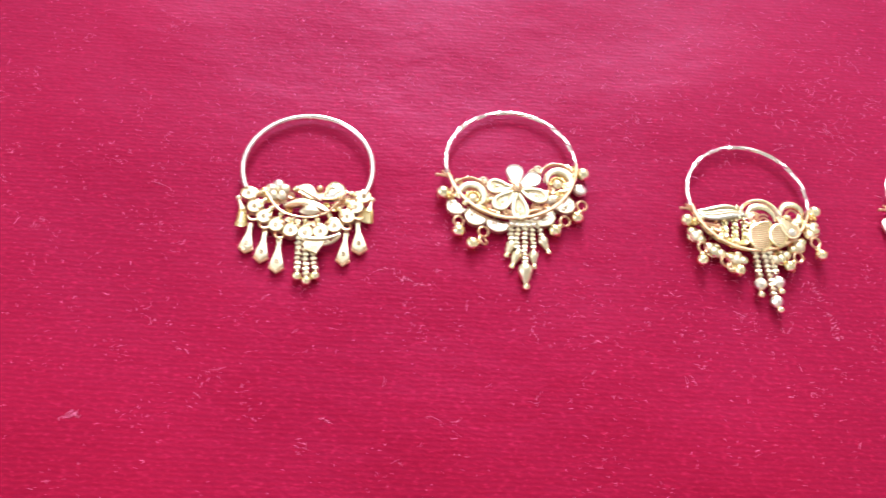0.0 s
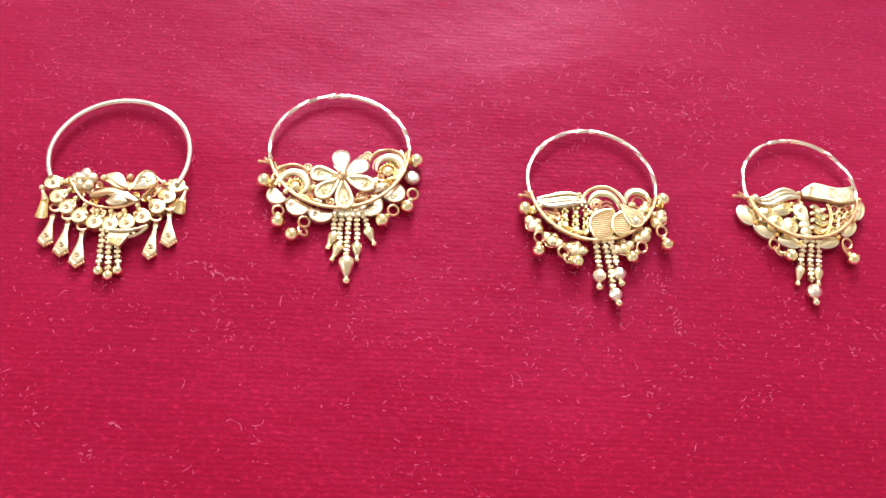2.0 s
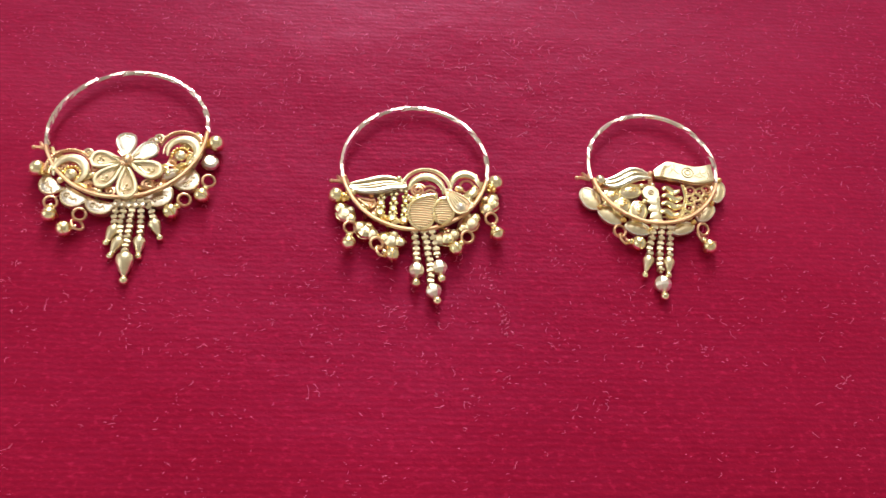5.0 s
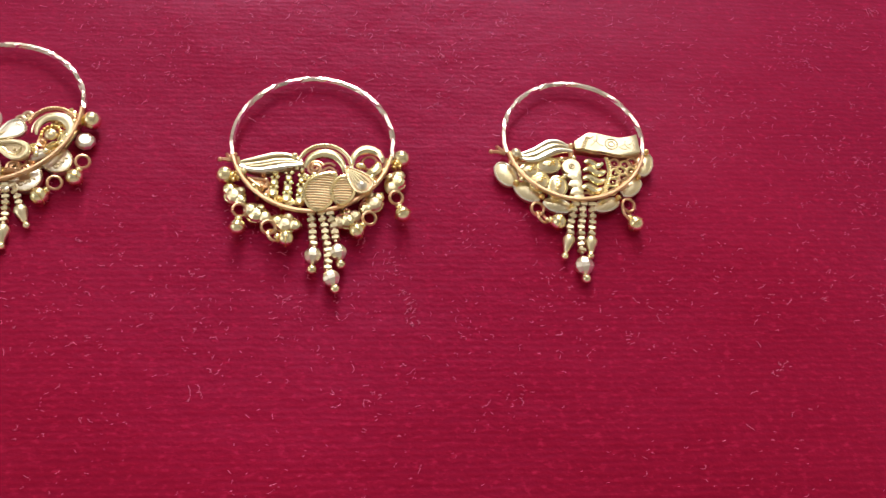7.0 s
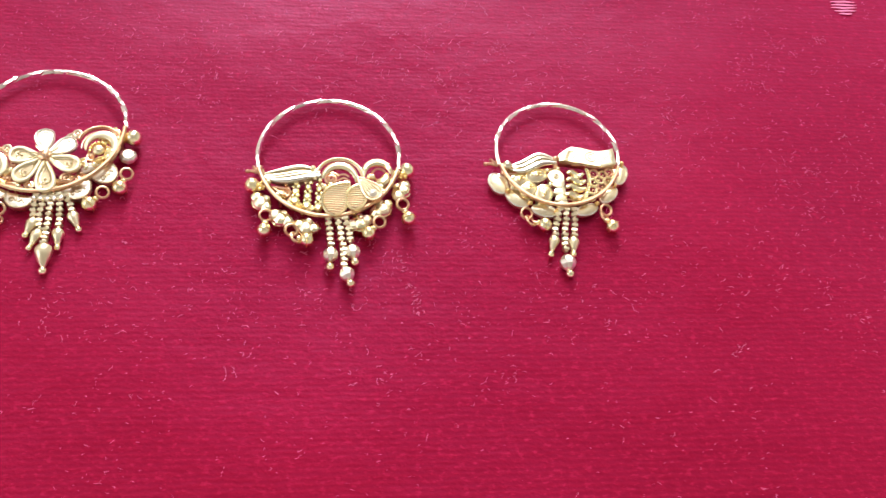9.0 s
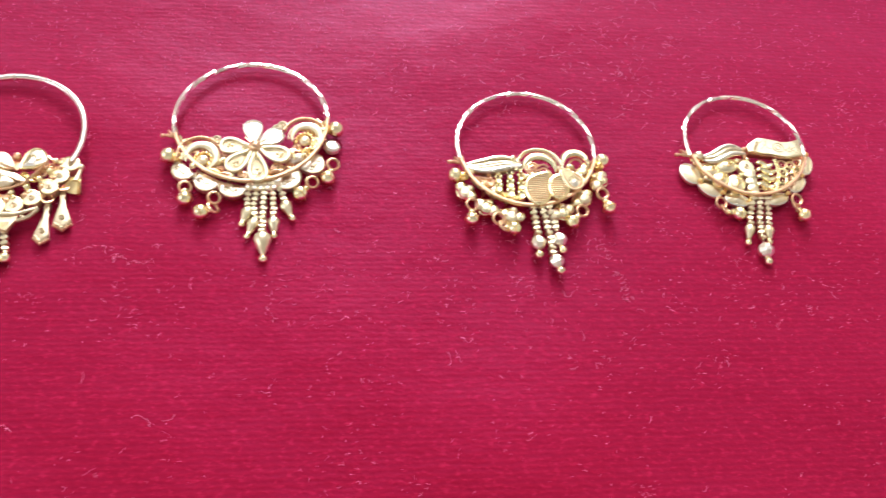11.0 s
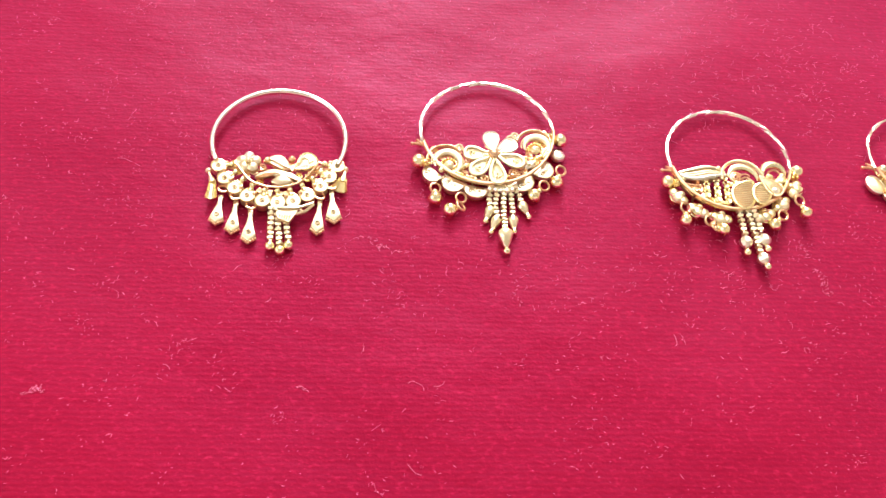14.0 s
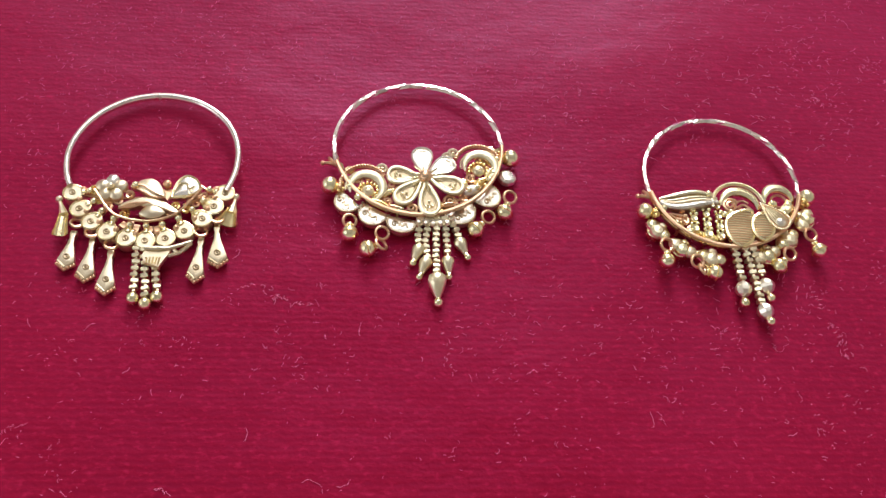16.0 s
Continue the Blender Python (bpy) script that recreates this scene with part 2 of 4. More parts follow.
def oval(n=20, a=1.0, b=1.0):
    return [(a * math.cos(2 * math.pi * i / n), b * math.sin(2 * math.pi * i / n)) for i in range(n)]


def tear(length, width, n=22, sharp=1.6):
    """A drop from its point at the origin along +x."""
    out = []
    for i in range(n):
        a = 2 * math.pi * i / n
        k = 0.5 - 0.5 * math.cos(a)
        out.append((length * k, 0.5 * width * math.sin(a) * (0.18 + 0.82 * k ** sharp) * 1.25))
    return out


def lift(outline, z):
    return [Vector((x, y, z)) for x, y in outline]


def rim(s, outline, z, wire, shrink=0.93, beaded=False):
    n = len(outline)
    cx, cy = sum(p[0] for p in outline) / n, sum(p[1] for p in outline) / n
    small = [(cx + (x - cx) * shrink, cy + (y - cy) * shrink) for x, y in outline]
    if beaded:
        return beads(s, lift(small + small[:1], z), wire, wire * 1.9)
    return sweep(s, lift(small, z), wire, 5, closed=True)


def beads(s, line, r, gap):
    """A row of tiny grains along a line."""
    left = 0.0
    for a, b in zip(line, line[1:]):
        step = (b - a).length
        while left < step:
            ball(s, a + (b - a) * (left / step), r, 7, 4)
            left += gap
        left -= step
    return s


def spiral(s, c, r, turns, wire, start=0.0, hand=1):
    n = int(14 * turns) + 1
    pts = []
    for i in range(n):
        k = i / (n - 1)
        a = radians(start) + hand * 2 * math.pi * turns * k
        pts.append((c[0] + r * (1 - 0.85 * k) * math.cos(a), c[1] + r * (1 - 0.85 * k) * math.sin(a), c[2]))
    return sweep(s, pts, wire, 5)


def crescent(s, c, r, a0, a1, thick, z, press=0.8):
    return sweep(s, arc(c[0], c[1], z, r, a0, a1, 22), lambda k: 0.12 + thick * math.sin(math.pi * k) ** 0.8, 8, flat=press)

# ---------------------------------------------------------------- unseen room added round the table, for bounce and reflections
def slab(name, x0, x1, y0, y1, z0, z1, mat, parent=None, label="", edge=0.0):
    bm = bmesh.new()
    bmesh.ops.create_cube(bm, size=1.0)
    for v in bm.verts:
        v.co = (x0 + (v.co.x + 0.5) * (x1 - x0), y0 + (v.co.y + 0.5) * (y1 - y0), z0 + (v.co.z + 0.5) * (z1 - z0))
    if edge:
        bmesh.ops.bevel(bm, geom=bm.edges[:], offset=edge, segments=2, affect="EDGES", profile=0.5)
    me = bpy.data.meshes.new(name)
    bm.to_mesh(me)
    bm.free()
    me.materials.append(mat)
    ob = new(name, me)
    ob.parent = parent
    return tagged(ob, label)


FL, CE, X0, X1, Y0 = -0.80, 1.75, -1.6, 1.8, -1.6


def wall_with_opening(name, along, at, lo, hi, o0, o1, b0, b1, thick):
    """Four blocks round an opening, joined; along is the wall's long axis."""
    bm = bmesh.new()
    for p0, p1, q0, q1 in ((lo, o0, FL, CE), (o1, hi, FL, CE), (o0, o1, FL, b0), (o0, o1, b1, CE)):
        g = bmesh.ops.create_cube(bm, size=1.0)["verts"]
        for v in g:
            p, w, q = p0 + (v.co.x + 0.5) * (p1 - p0), at + (v.co.y + 0.5) * thick, q0 + (v.co.z + 0.5) * (q1 - q0)
            v.co = (p, w, q) if along == "x" else (w, p, q)
    me = bpy.data.meshes.new(name)
    bm.to_mesh(me)
    bm.free()
    me.materials.append(WALL)
    return tagged(new(name, me), "unseen cream painted wall with an opening for a lamp", "wall", kind="structure")


tagged(slab("floor", X0 - 0.1, X1 + 0.1, Y0 - 0.1, WALL_Y + 0.1, FL - 0.1, FL, FLOOR), "grey stone floor of the room", "floor", kind="structure")
def ceiling():
    """An unseen ceiling with one opening, made up for the overhead fill lamp."""
    bm = bmesh.new()
    for x0, x1, y0, y1 in ((X0 - 0.1, FILL_X0, Y0 - 0.1, WALL_Y + 0.1), (FILL_X1, X1 + 0.1, Y0 - 0.1, WALL_Y + 0.1), (FILL_X0, FILL_X1, Y0 - 0.1, FILL_Y0), (FILL_X0, FILL_X1, FILL_Y1, WALL_Y + 0.1)):
        for v in bmesh.ops.create_cube(bm, size=1.0)["verts"]:
            v.co = (x0 + (v.co.x + 0.5) * (x1 - x0), y0 + (v.co.y + 0.5) * (y1 - y0), CE + (v.co.z + 0.5) * 0.1)
    me = bpy.data.meshes.new("ceiling")
    bm.to_mesh(me)
    bm.free()
    me.materials.append(CEILING)
    tagged(new("ceiling", me), "unseen white painted ceiling with an opening for the fill lamp", "ceiling", kind="structure")


ceiling()
wall_with_opening("wall_north", "x", WALL_Y, X0 - 0.1, X1 + 0.1, WIN_X - WIN_W / 2 - 0.03, WIN_X + WIN_W / 2 + 0.03, WIN_Z - WIN_H / 2 - 0.03, WIN_Z + WIN_H / 2 + 0.03, 0.1)
# The west opening is made up, only to hold the added side fill.
wall_with_opening("wall_west", "y", X0 - 0.1, Y0, WALL_Y, -0.85, 0.25, 0.55, 1.55, 0.1)
tagged(slab("wall_south", X0 - 0.1, X1 + 0.1, Y0 - 0.1, Y0, FL, CE, WALL), "unseen plain cream wall, added for bounce and reflections", "wall", kind="structure")
tagged(slab("wall_east", X1, X1 + 0.1, Y0, WALL_Y, FL, CE, WALL), "unseen plain cream wall, added for bounce and reflections", "wall", kind="structure")

counter = new("counter")
tagged(counter, "brown wooden counter under a crimson velvet cloth", "counter")
counter.location = (0.06, 0.06, FL)
slab("counter_top", -0.60, 0.60, -0.36, 0.36, 0.765, 0.7965, WOOD, counter, edge=0.004)
slab("counter_body", -0.56, 0.56, -0.32, 0.32, 0.0, 0.765, WOOD, counter)


def velvet_cloth():
    """A velvet sheet that lies nearly flat, with shallow swells, and hangs over the counter's edges."""
    nx, ny, wx, wy = 150, 110, 0.615, 0.375
    verts, faces = [], []
    for lower in (0.0, -0.0016):
        for j in range(ny + 1):
            for i in range(nx + 1):
                u, v = -0.74 + 1.48 * i / nx, -0.50 + 1.00 * j / ny
                ou, ov = max(0.0, abs(u) - wx), max(0.0, abs(v) - wy)
                x, y = math.copysign(min(abs(u), wx + 0.2 * ou), u), math.copysign(min(abs(v), wy + 0.2 * ov), v)
                z = -0.95 * max(ou, ov)
                z += 0.0007 * noise.noise((u * 14, v * 14, 0.3)) * (1 if z == 0 else 4) if max(ou, ov) > 0 or abs(u) > 0.2 or abs(v) > 0.16 else 0.00022 * noise.noise((u * 26, v * 26, 0.3))
                verts.append((x + 0.06, y + 0.06, z + lower))
    m = (nx + 1) * (ny + 1)
    for j in range(ny):
        for i in range(nx):
            a = j * (nx + 1) + i
            faces.append((a, a + 1, a + nx + 2, a + nx + 1))
            faces.append((m + a + nx + 1, m + a + nx + 2, m + a + 1, m + a))
    s = Shape().add(verts, faces)
    ob = part("velvet_cloth", s, VELVET, unit=1.0)
    return tagged(ob, "crimson velvet cloth with fine ribs and stray lint", "cloth")


velvet_cloth()


# ---------------------------------------------------------------- pieces that the ornaments share
def hoop(parent, cx, cy, r, ry, a0, a1, wire, cut, mat, z_end=2.3, z_top=1.2):
    """The open ring; cut wires have flat facets that turn from one to the next."""
    n = cut * 3 if cut else 64
    pts = []
    for i in range(n + 1):
        a = radians(a0 + (a1 - a0) * i / n)
        k = max(0.0, math.sin(a))
        pts.append((cx + r * math.cos(a), cy + ry * math.sin(a), z_end + (z_top - z_end) * k))
    s = Shape()
    if cut:
        turn = [17.0 * ((i + 1) // 3 % 2) + 13 * math.sin(i * 0.83) for i in range(n + 1)]
        sweep(s, pts, wire, 5, turn=turn)
    else:
        sweep(s, pts, lambda k: wire * (0.85 + 0.15 * math.sin(math.pi * k)), 10)
    return part("hoop", s, mat, parent, "facet-cut wire hoop" if cut else "plain round wire hoop", smooth=not cut)


def clasp(parent, x, y, z=2.2):
    s = Shape()
    sweep(s, curve([(x + 1.6, y + 1.0, z), (x + 1.0, y - 0.4, z + 0.3), (x + 0.1, y - 0.2, z + 0.2), (x - 0.7, y - 0.1, z)], 5), 0.3, 6)
    sweep(s, curve([(x + 0.2, y + 0.9, z), (x + 0.6, y + 0.1, z + 0.5), (x + 1.4, y - 0.7, z + 0.2)], 5), 0.28, 6)
    ball(s, (x - 0.8, y - 0.1, z), 0.42, 8, 6)
    ring(s, (x + 0.9, y + 0.2, z), 0.6, 0.24, (0.5, 0.6, 0.6), 12, 5)
    return part("clasp", s, ROSE, parent, "twisted wire clasp")


def frame_wire(parent, cx, cy, r, ry, a0, a1, z):
    s = Shape()
    sweep(s, arc(cx, cy, z, r, a0, a1, 40, ry=ry), 0.36, 8)
    part("crescent_wire", s, ROSE, parent, "curved rosy gold wire")
    s = Shape()
    sweep(s, arc(cx, cy + 0.6, 1.2, r - 0.4, a0, a1, 32, ry=ry - 0.4), 0.45, 6)
    for k in range(7):
        a = radians(a0 + (a1 - a0) * (0.08 + 0.14 * k))
        x, y = cx + (r - 0.2) * math.cos(a), cy + (ry - 0.2) * math.sin(a)
        sweep(s, [(x, y, 0.4), (x, y, z)], 0.3, 6)
    part("back_frame", s, GOLD, parent)


def end_ball(parent, x, y, r=1.45, z=2.0, dx=1.5, dy=0.8):
    """A polished ball with a facet ring and a collar of grains where it meets the frame."""
    s = Shape()
    ball(s, (x, y, z), r, 16, 12)
    ob = part("end_bead", s, BRIGHT, parent, "polished round gold bead")
    d = Vector((dx, dy, 0.1)).normalized()
    s = Shape()
    revolve(s, (x, y, z), d, [(r * 0.8, 0.6), (r * 0.95, 0.95), (r * 1.1, 0.95), (r * 1.25, 0.55), (r * 1.7, 0.5)], 10)
    side = Vector((-d.y, d.x, 0))
    for k in (-1, 0, 1):
        ball(s, Vector((x, y, z + 0.5)) + d * r * 1.25 + side * 0.75 * k, 0.36, 8, 6)
    part("collar", s, DEEP, ob, "deep yellow gold collar")


def bead_drop(parent, rings, bead, r=1.3, z=None):
    """A cut bead that hangs from one or two jump rings."""
    z = r if z is None else z
    s = Shape()
    ball(s, (*bead, z), r, 16, 11)
    top = Vector((*rings[-1], z))
    gap = top - Vector((*bead, z))
    d = gap.normalized()
    revolve(s, (*bead, z), d, [(r * 0.85, 0.5), (r * 0.98, 0.68), (r * 1.14, 0.68), (r * 1.24, 0.34), (max(r * 1.4, gap.length - 0.7), 0.28)], 10)
    ob = part("drop_bead", s, BRIGHT, parent, "polished gold bead")
    s = Shape()
    side = Vector((-d.y, d.x, 0))
    sweep(s, [Vector((*bead, z)) + r * 1.0 * (math.cos(a) * side + math.sin(a) * Vector((0, 0, 1))) - d * 0.15 for a in [2 * math.pi * k / 18 for k in range(18)]], 0.1, 5, closed=True)
    part("seam", s, DEEP, ob)
    for k, q in enumerate(rings):
        s = Shape()
        ring(s, (*q, z + 0.5 - 0.2 * k), 1.05, 0.24, (0.25, -0.2, 1) if k % 2 == 0 else (0.7, 0.3, 0.8), 20, 7)
        part("jump_ring", s, ROSE, ob)


LINKS = {}


def link_mesh(size):
    """A box link: a bevelled bar with a thin bridge to the next one."""
    if size not in LINKS:
        s = Shape()
        for x, long, wide, high in ((0.0, 0.56, 1.05, 0.95), (0.46, 0.42, 0.42, 0.5)):
            rings = [(-0.5, 0.84), (-0.36, 1.0), (0.36, 1.0), (0.5, 0.84)]
            verts = [(size * (x + long * u), size * wide * 0.5 * w * c, size * high * 0.5 * w * d) for u, w in rings for c, d in ((-1, -0.8), (-0.8, -1), (0.8, -1), (1, -0.8), (1, 0.8), (0.8, 1), (-0.8, 1), (-1, 0.8))]
            faces = [(8 * r + k, 8 * r + (k + 1) % 8, 8 * r + 8 + (k + 1) % 8, 8 * r + 8 + k) for r in range(3) for k in range(8)]
            s.add(verts, faces + [tuple(reversed(range(8))), tuple(range(24, 32))])
        me = bpy.data.meshes.new("chain_link")
        me.from_pydata([(x * MM, y * MM, z * MM) for x, y, z in s.v], [], s.f)
        me.materials.append(PALE)
        LINKS[size] = me
    return LINKS[size]


def chain(owner, path, size):
    """Box links, one after the other, slightly turned, as parts of the tassel."""
    line = curve(path, 24)
    step, left, k = size * 0.92, 0.0, 0
    for a, b in zip(line, line[1:]):
        d = b - a
        while left < d.length:
            p = a + d * (left / d.length)
            ob = new("chain_link", link_mesh(size))
            ob.parent = owner
            turn = d.to_track_quat("X", "Z").to_matrix().to_4x4()
            ob.matrix_local = Matrix.Translation(p * MM) @ turn @ pose(0, 0, 0, 14 * math.sin(k * 2.1), 0, 7 * math.sin(k * 1.3))
            left += step
            k += 1
        left -= d.length


def tassel(parent, top, drop, tip, kind, size=1.1, big=1.0, z_top=2.2, raised=0.0, bow=0.15):
    """A box chain with a cut drop and a tiny bead at its end."""
    a, d, e = Vector((*top, z_top)), Vector((*drop, 0.95 * big + 0.1 + raised)), Vector((*tip, 0.75 + raised))
    way = (e - d).normalized()
    s = Shape()
    if kind == "pear":
        L = 1.75 * big
        revolve(s, d - way * L, way, [(0, 0.34), (L * 0.12, 0.62), (L * 0.3, 0.95 * big), (L * 0.62, 1.12 * big), (L * 1.0, 0.98 * big), (L * 1.45, 0.66 * big), (L * 1.8, 0.4), (L * 2.0, 0.3)], 10, 0.85)
    else:
        revolve(s, d - way * 1.4 * big, way, [(0, 0.4), (0.4 * big, 1.0 * big), (1.1 * big, 1.42 * big), (1.75 * big, 1.42 * big), (2.4 * big, 1.0 * big), (2.8 * big, 0.4)], 8, 0.9)
    ob = part("tassel", s, PALE if kind == "pear" else WHITE, parent, "box chain with a polished drop", smooth=kind == "pear")
    s = Shape()
    ball(s, e, 0.62 if kind == "pear" and big < 1.2 else 0.8, 10, 7)
    revolve(s, e, -way, [(0.3, 0.5), (0.62, 0.42), (0.9, 0.3)], 8)
    part("tip_bead", s, BRIGHT, ob)
    m = (a + d) / 2 + Vector((bow * (1 if drop[0] > top[0] else -1), 0, -0.35))
    chain(ob, [a, m, d - way * (1.6 * big)], size)


def filler(parent, cx, cy, r, ry, angles, inset, size=0.95, z=2.7):
    """Little wire curls, each with a grain, along the inner side of the crescent."""
    for k, a in enumerate(angles):
        x, y = cx + (r - inset) * math.cos(radians(a)), cy + (ry - inset) * math.sin(radians(a))
        s = Shape()
        spiral(s, (x, y, z), size, 1.5, 0.24, a + 90 * (k % 2), 1 if k % 2 else -1)
        ball(s, (x, y, z + 0.1), 0.36, 7, 5)
        part("wire_curl", s, (GOLD, ROSE, DEEP)[k % 3], parent)


def granules(name, parent, spots, r, mat=None, z=2.6):
    for x, y in spots:
        s = Shape()
        ball(s, (x, y, z), r, 11, 8)
        part(name, s, mat or BRIGHT, parent)


def tilt(s, x, y, degrees, slope, curl=0.0):
    """Lifts a shape along a direction from its root, and curls its sides."""
    c, n = math.cos(radians(degrees)), math.sin(radians(degrees))
    s.v = [(px, py, pz + slope * ((px - x) * c + (py - y) * n) + curl * ((py - y) * c - (px - x) * n) ** 2) for px, py, pz in s.v]
    return s


def petal_part(owner, x, y, degrees, length, width, z, bright, slope):
    """A cast petal: a broad rounded rim, a thin inner rim and grains on a dull ground; bright ones are smooth, their
    glare painted in whitish gold.
    """
    o = turned(tear(length, width * 0.92, 30, 0.9), x, y, degrees)
    s = Shape()
    if bright:
        plate(s, o, z - 0.7, z - 0.05, 0.12, 4)
        s.split = len(s.f)
        rim(s, o, z - 0.02, 0.2, 0.97)
        mark = turned([(length * 0.8, -0.8), (length * 0.87, 0.0), (length * 0.8, 0.8)], x, y, degrees)
        sweep(s, curve([(*p, z + 0.12) for p in mark], 4), 0.1, 4)
    else:
        plate(s, o, z - 0.8, z - 0.42, 0.02)
        s.split = len(s.f)
        n = len(o)
        mx, my = sum(p[0] for p in o) / n, sum(p[1] for p in o) / n
        sweep(s, [(mx + (p[0] - mx) * 0.87, my + (p[1] - my) * 0.87, z - 0.3) for p in o], 0.38, 8, closed=True, flat=0.85)
        inner = [(mx + (p[0] - mx) * 0.5, my + (p[1] - my) * 0.5) for p in o]
        sweep(s, lift(inner, z - 0.36), 0.13, 5, closed=True)
        for u, v in ((0.6, 0.0), (0.72, 0.26), (0.7, -0.28)):
            ball(s, (*turned([(length * u, v)], x, y, degrees)[0], z - 0.28), 0.24, 7, 5)
    tilt(s, x, y, degrees, slope)
    return part("petal", s, WHITE if bright else KHAKI, owner, "smooth petal with glare painted in whitish gold" if bright else "rimmed petal with tiny grains", trim=WHITE if bright else PALE)


def shell(parent, x, y, degrees, w=4.6, h=2.7, z=2.0):
    """A half-moon with a milled round edge; its round side looks along the given direction."""
    base = [(0.5 * w * math.cos(a), h * math.sin(a) ** 0.85) for a in [math.pi * k / 16 for k in range(17)]]
    o = turned([(p[0], p[1] - h * 0.5) for p in base], x, y, degrees - 90)
    s = Shape()
    plate(s, o, z - 0.9, z, 0.16)
    s.split = len(s.f)
    for p in turned([(0.49 * w * math.cos(a), 0.97 * h * math.sin(a) ** 0.85 - h * 0.5) for a in [math.pi * k / 20 for k in range(21)]], x, y, degrees - 90):
        ball(s, (*p, z - 0.1), 0.24, 6, 4)
    mark = turned([(-1.2, 0.3), (-0.8, -0.25), (-0.3, 0.3), (0.1, -0.2), (0.2, 0.35)], x, y, degrees - 90)
    sweep(s, curve([(*p, z + 0.2) for p in mark], 4), 0.17, 4)
    spiral(s, (*turned([(0.95, 0.05)], x, y, degrees - 90)[0], z + 0.18), 0.55, 1.3, 0.15)
    part("shell", s, WHITE, parent, "pale half-moon scallop with milled edge", trim=KHAKI)
    s = Shape()
    plate(s, turned([(p[0] * 0.86, p[1] * 0.86 - h * 0.45) for p in base], x, y, degrees - 90), z - 1.7, z - 0.95, 0.0)
    part("shell_back", s, ROSE, parent)


def at_circle(cx, cy, x, y):
    return math.degrees(math.atan2(y - cy, x - cx))


def blade(length, width, arch=0.0, bend=0.0, peak=1.0, n=18):
    """A leaf along +x: arch bows its middle line to one side, bend gives it an S, peak moves the widest place."""
    mid = [(length * i / n, arch * math.sin(math.pi * i / n) + bend * math.sin(2 * math.pi * i / n)) for i in range(n + 1)]
    wide = [max(0.06, 0.5 * width * math.sin(math.pi * (i / n) ** peak) ** 0.75) for i in range(n + 1)]
    return [(x, y - w) for (x, y), w in zip(mid, wide)] + [(x, y + w) for (x, y), w in reversed(list(zip(mid, wide)))]


def vein(s, x, y, degrees, length, arch, bend, offset, z, wire, u0=0.1, u1=0.9):
    """A raised line that follows a blade's middle line at a distance."""
    line = []
    for k in range(13):
        u = u0 + (u1 - u0) * k / 12
        line.append((length * u, arch * math.sin(math.pi * u) + bend * math.sin(2 * math.pi * u) + offset * math.sin(math.pi * u) ** 0.6))
    return sweep(s, [(*p, z) for p in turned(line, x, y, degrees)], lambda k: wire * (0.5 + 0.5 * math.sin(math.pi * k)), 7)


def cushion(name, parent, x, y, degrees, a, b, z0, z1, mat, label, trim, dome=0.5, wire=0.22, slope=0.0):
    """An oval pad with a wire round its foot."""
    o = turned(oval(22, a, b), x, y, degrees)
    s = Shape()
    plate(s, o, z0, z1, dome, 5)
    s.split = len(s.f)
    rim(s, o, z1 - 0.12, wire, 1.0)
    tilt(s, x, y, degrees, slope)
    return part(name, s, mat, parent, label, trim=trim)


def trough(s, p0, p1, r0, r1, z, wall=0.16, n=9, steps=6):
    """A flared half-pipe of sheet metal that lies open upward."""
    p0, p1 = Vector((*p0, z)), Vector((*p1, z))
    d = (p1 - p0).normalized()
    side = Vector((-d.y, d.x, 0))
    verts = []
    for skin in (0.0, wall):
        for i in range(steps + 1):
            u = i / steps
            r = r0 + (r1 - r0) * u ** 1.4 - skin
            for k in range(n):
                a = radians(184 + 172 * k / (n - 1))
                verts.append(p0 + (p1 - p0) * u + r * (math.cos(a) * side + 0.75 * math.sin(a) * Vector((0, 0, 1))) + Vector((0, 0, skin)))
    m = (steps + 1) * n
    faces = []
    for i in range(steps):
        for k in range(n - 1):
            q = i * n + k
            faces += [(q, q + 1, q + n + 1, q + n), (m + q + n, m + q + n + 1, m + q + 1, m + q)]
        for k in (0, n - 1):
            q = i * n + k
            faces.append((q, q + n, m + q + n, m + q) if k == 0 else (m + q, m + q + n, q + n, q))
    for i in (0, steps):
        for k in range(n - 1):
            q = i * n + k
            faces.append((m + q, m + q + 1, q + 1, q) if i == 0 else (q, q + 1, m + q + 1, m + q))
    return s.add(verts, faces)


def nose_ring(x, y, label):
    e = new("nose_ring")
    e.location = (x * MM, y * MM, 0)
    return tagged(e, label, "nose ring", "gold nose rings on the velvet")


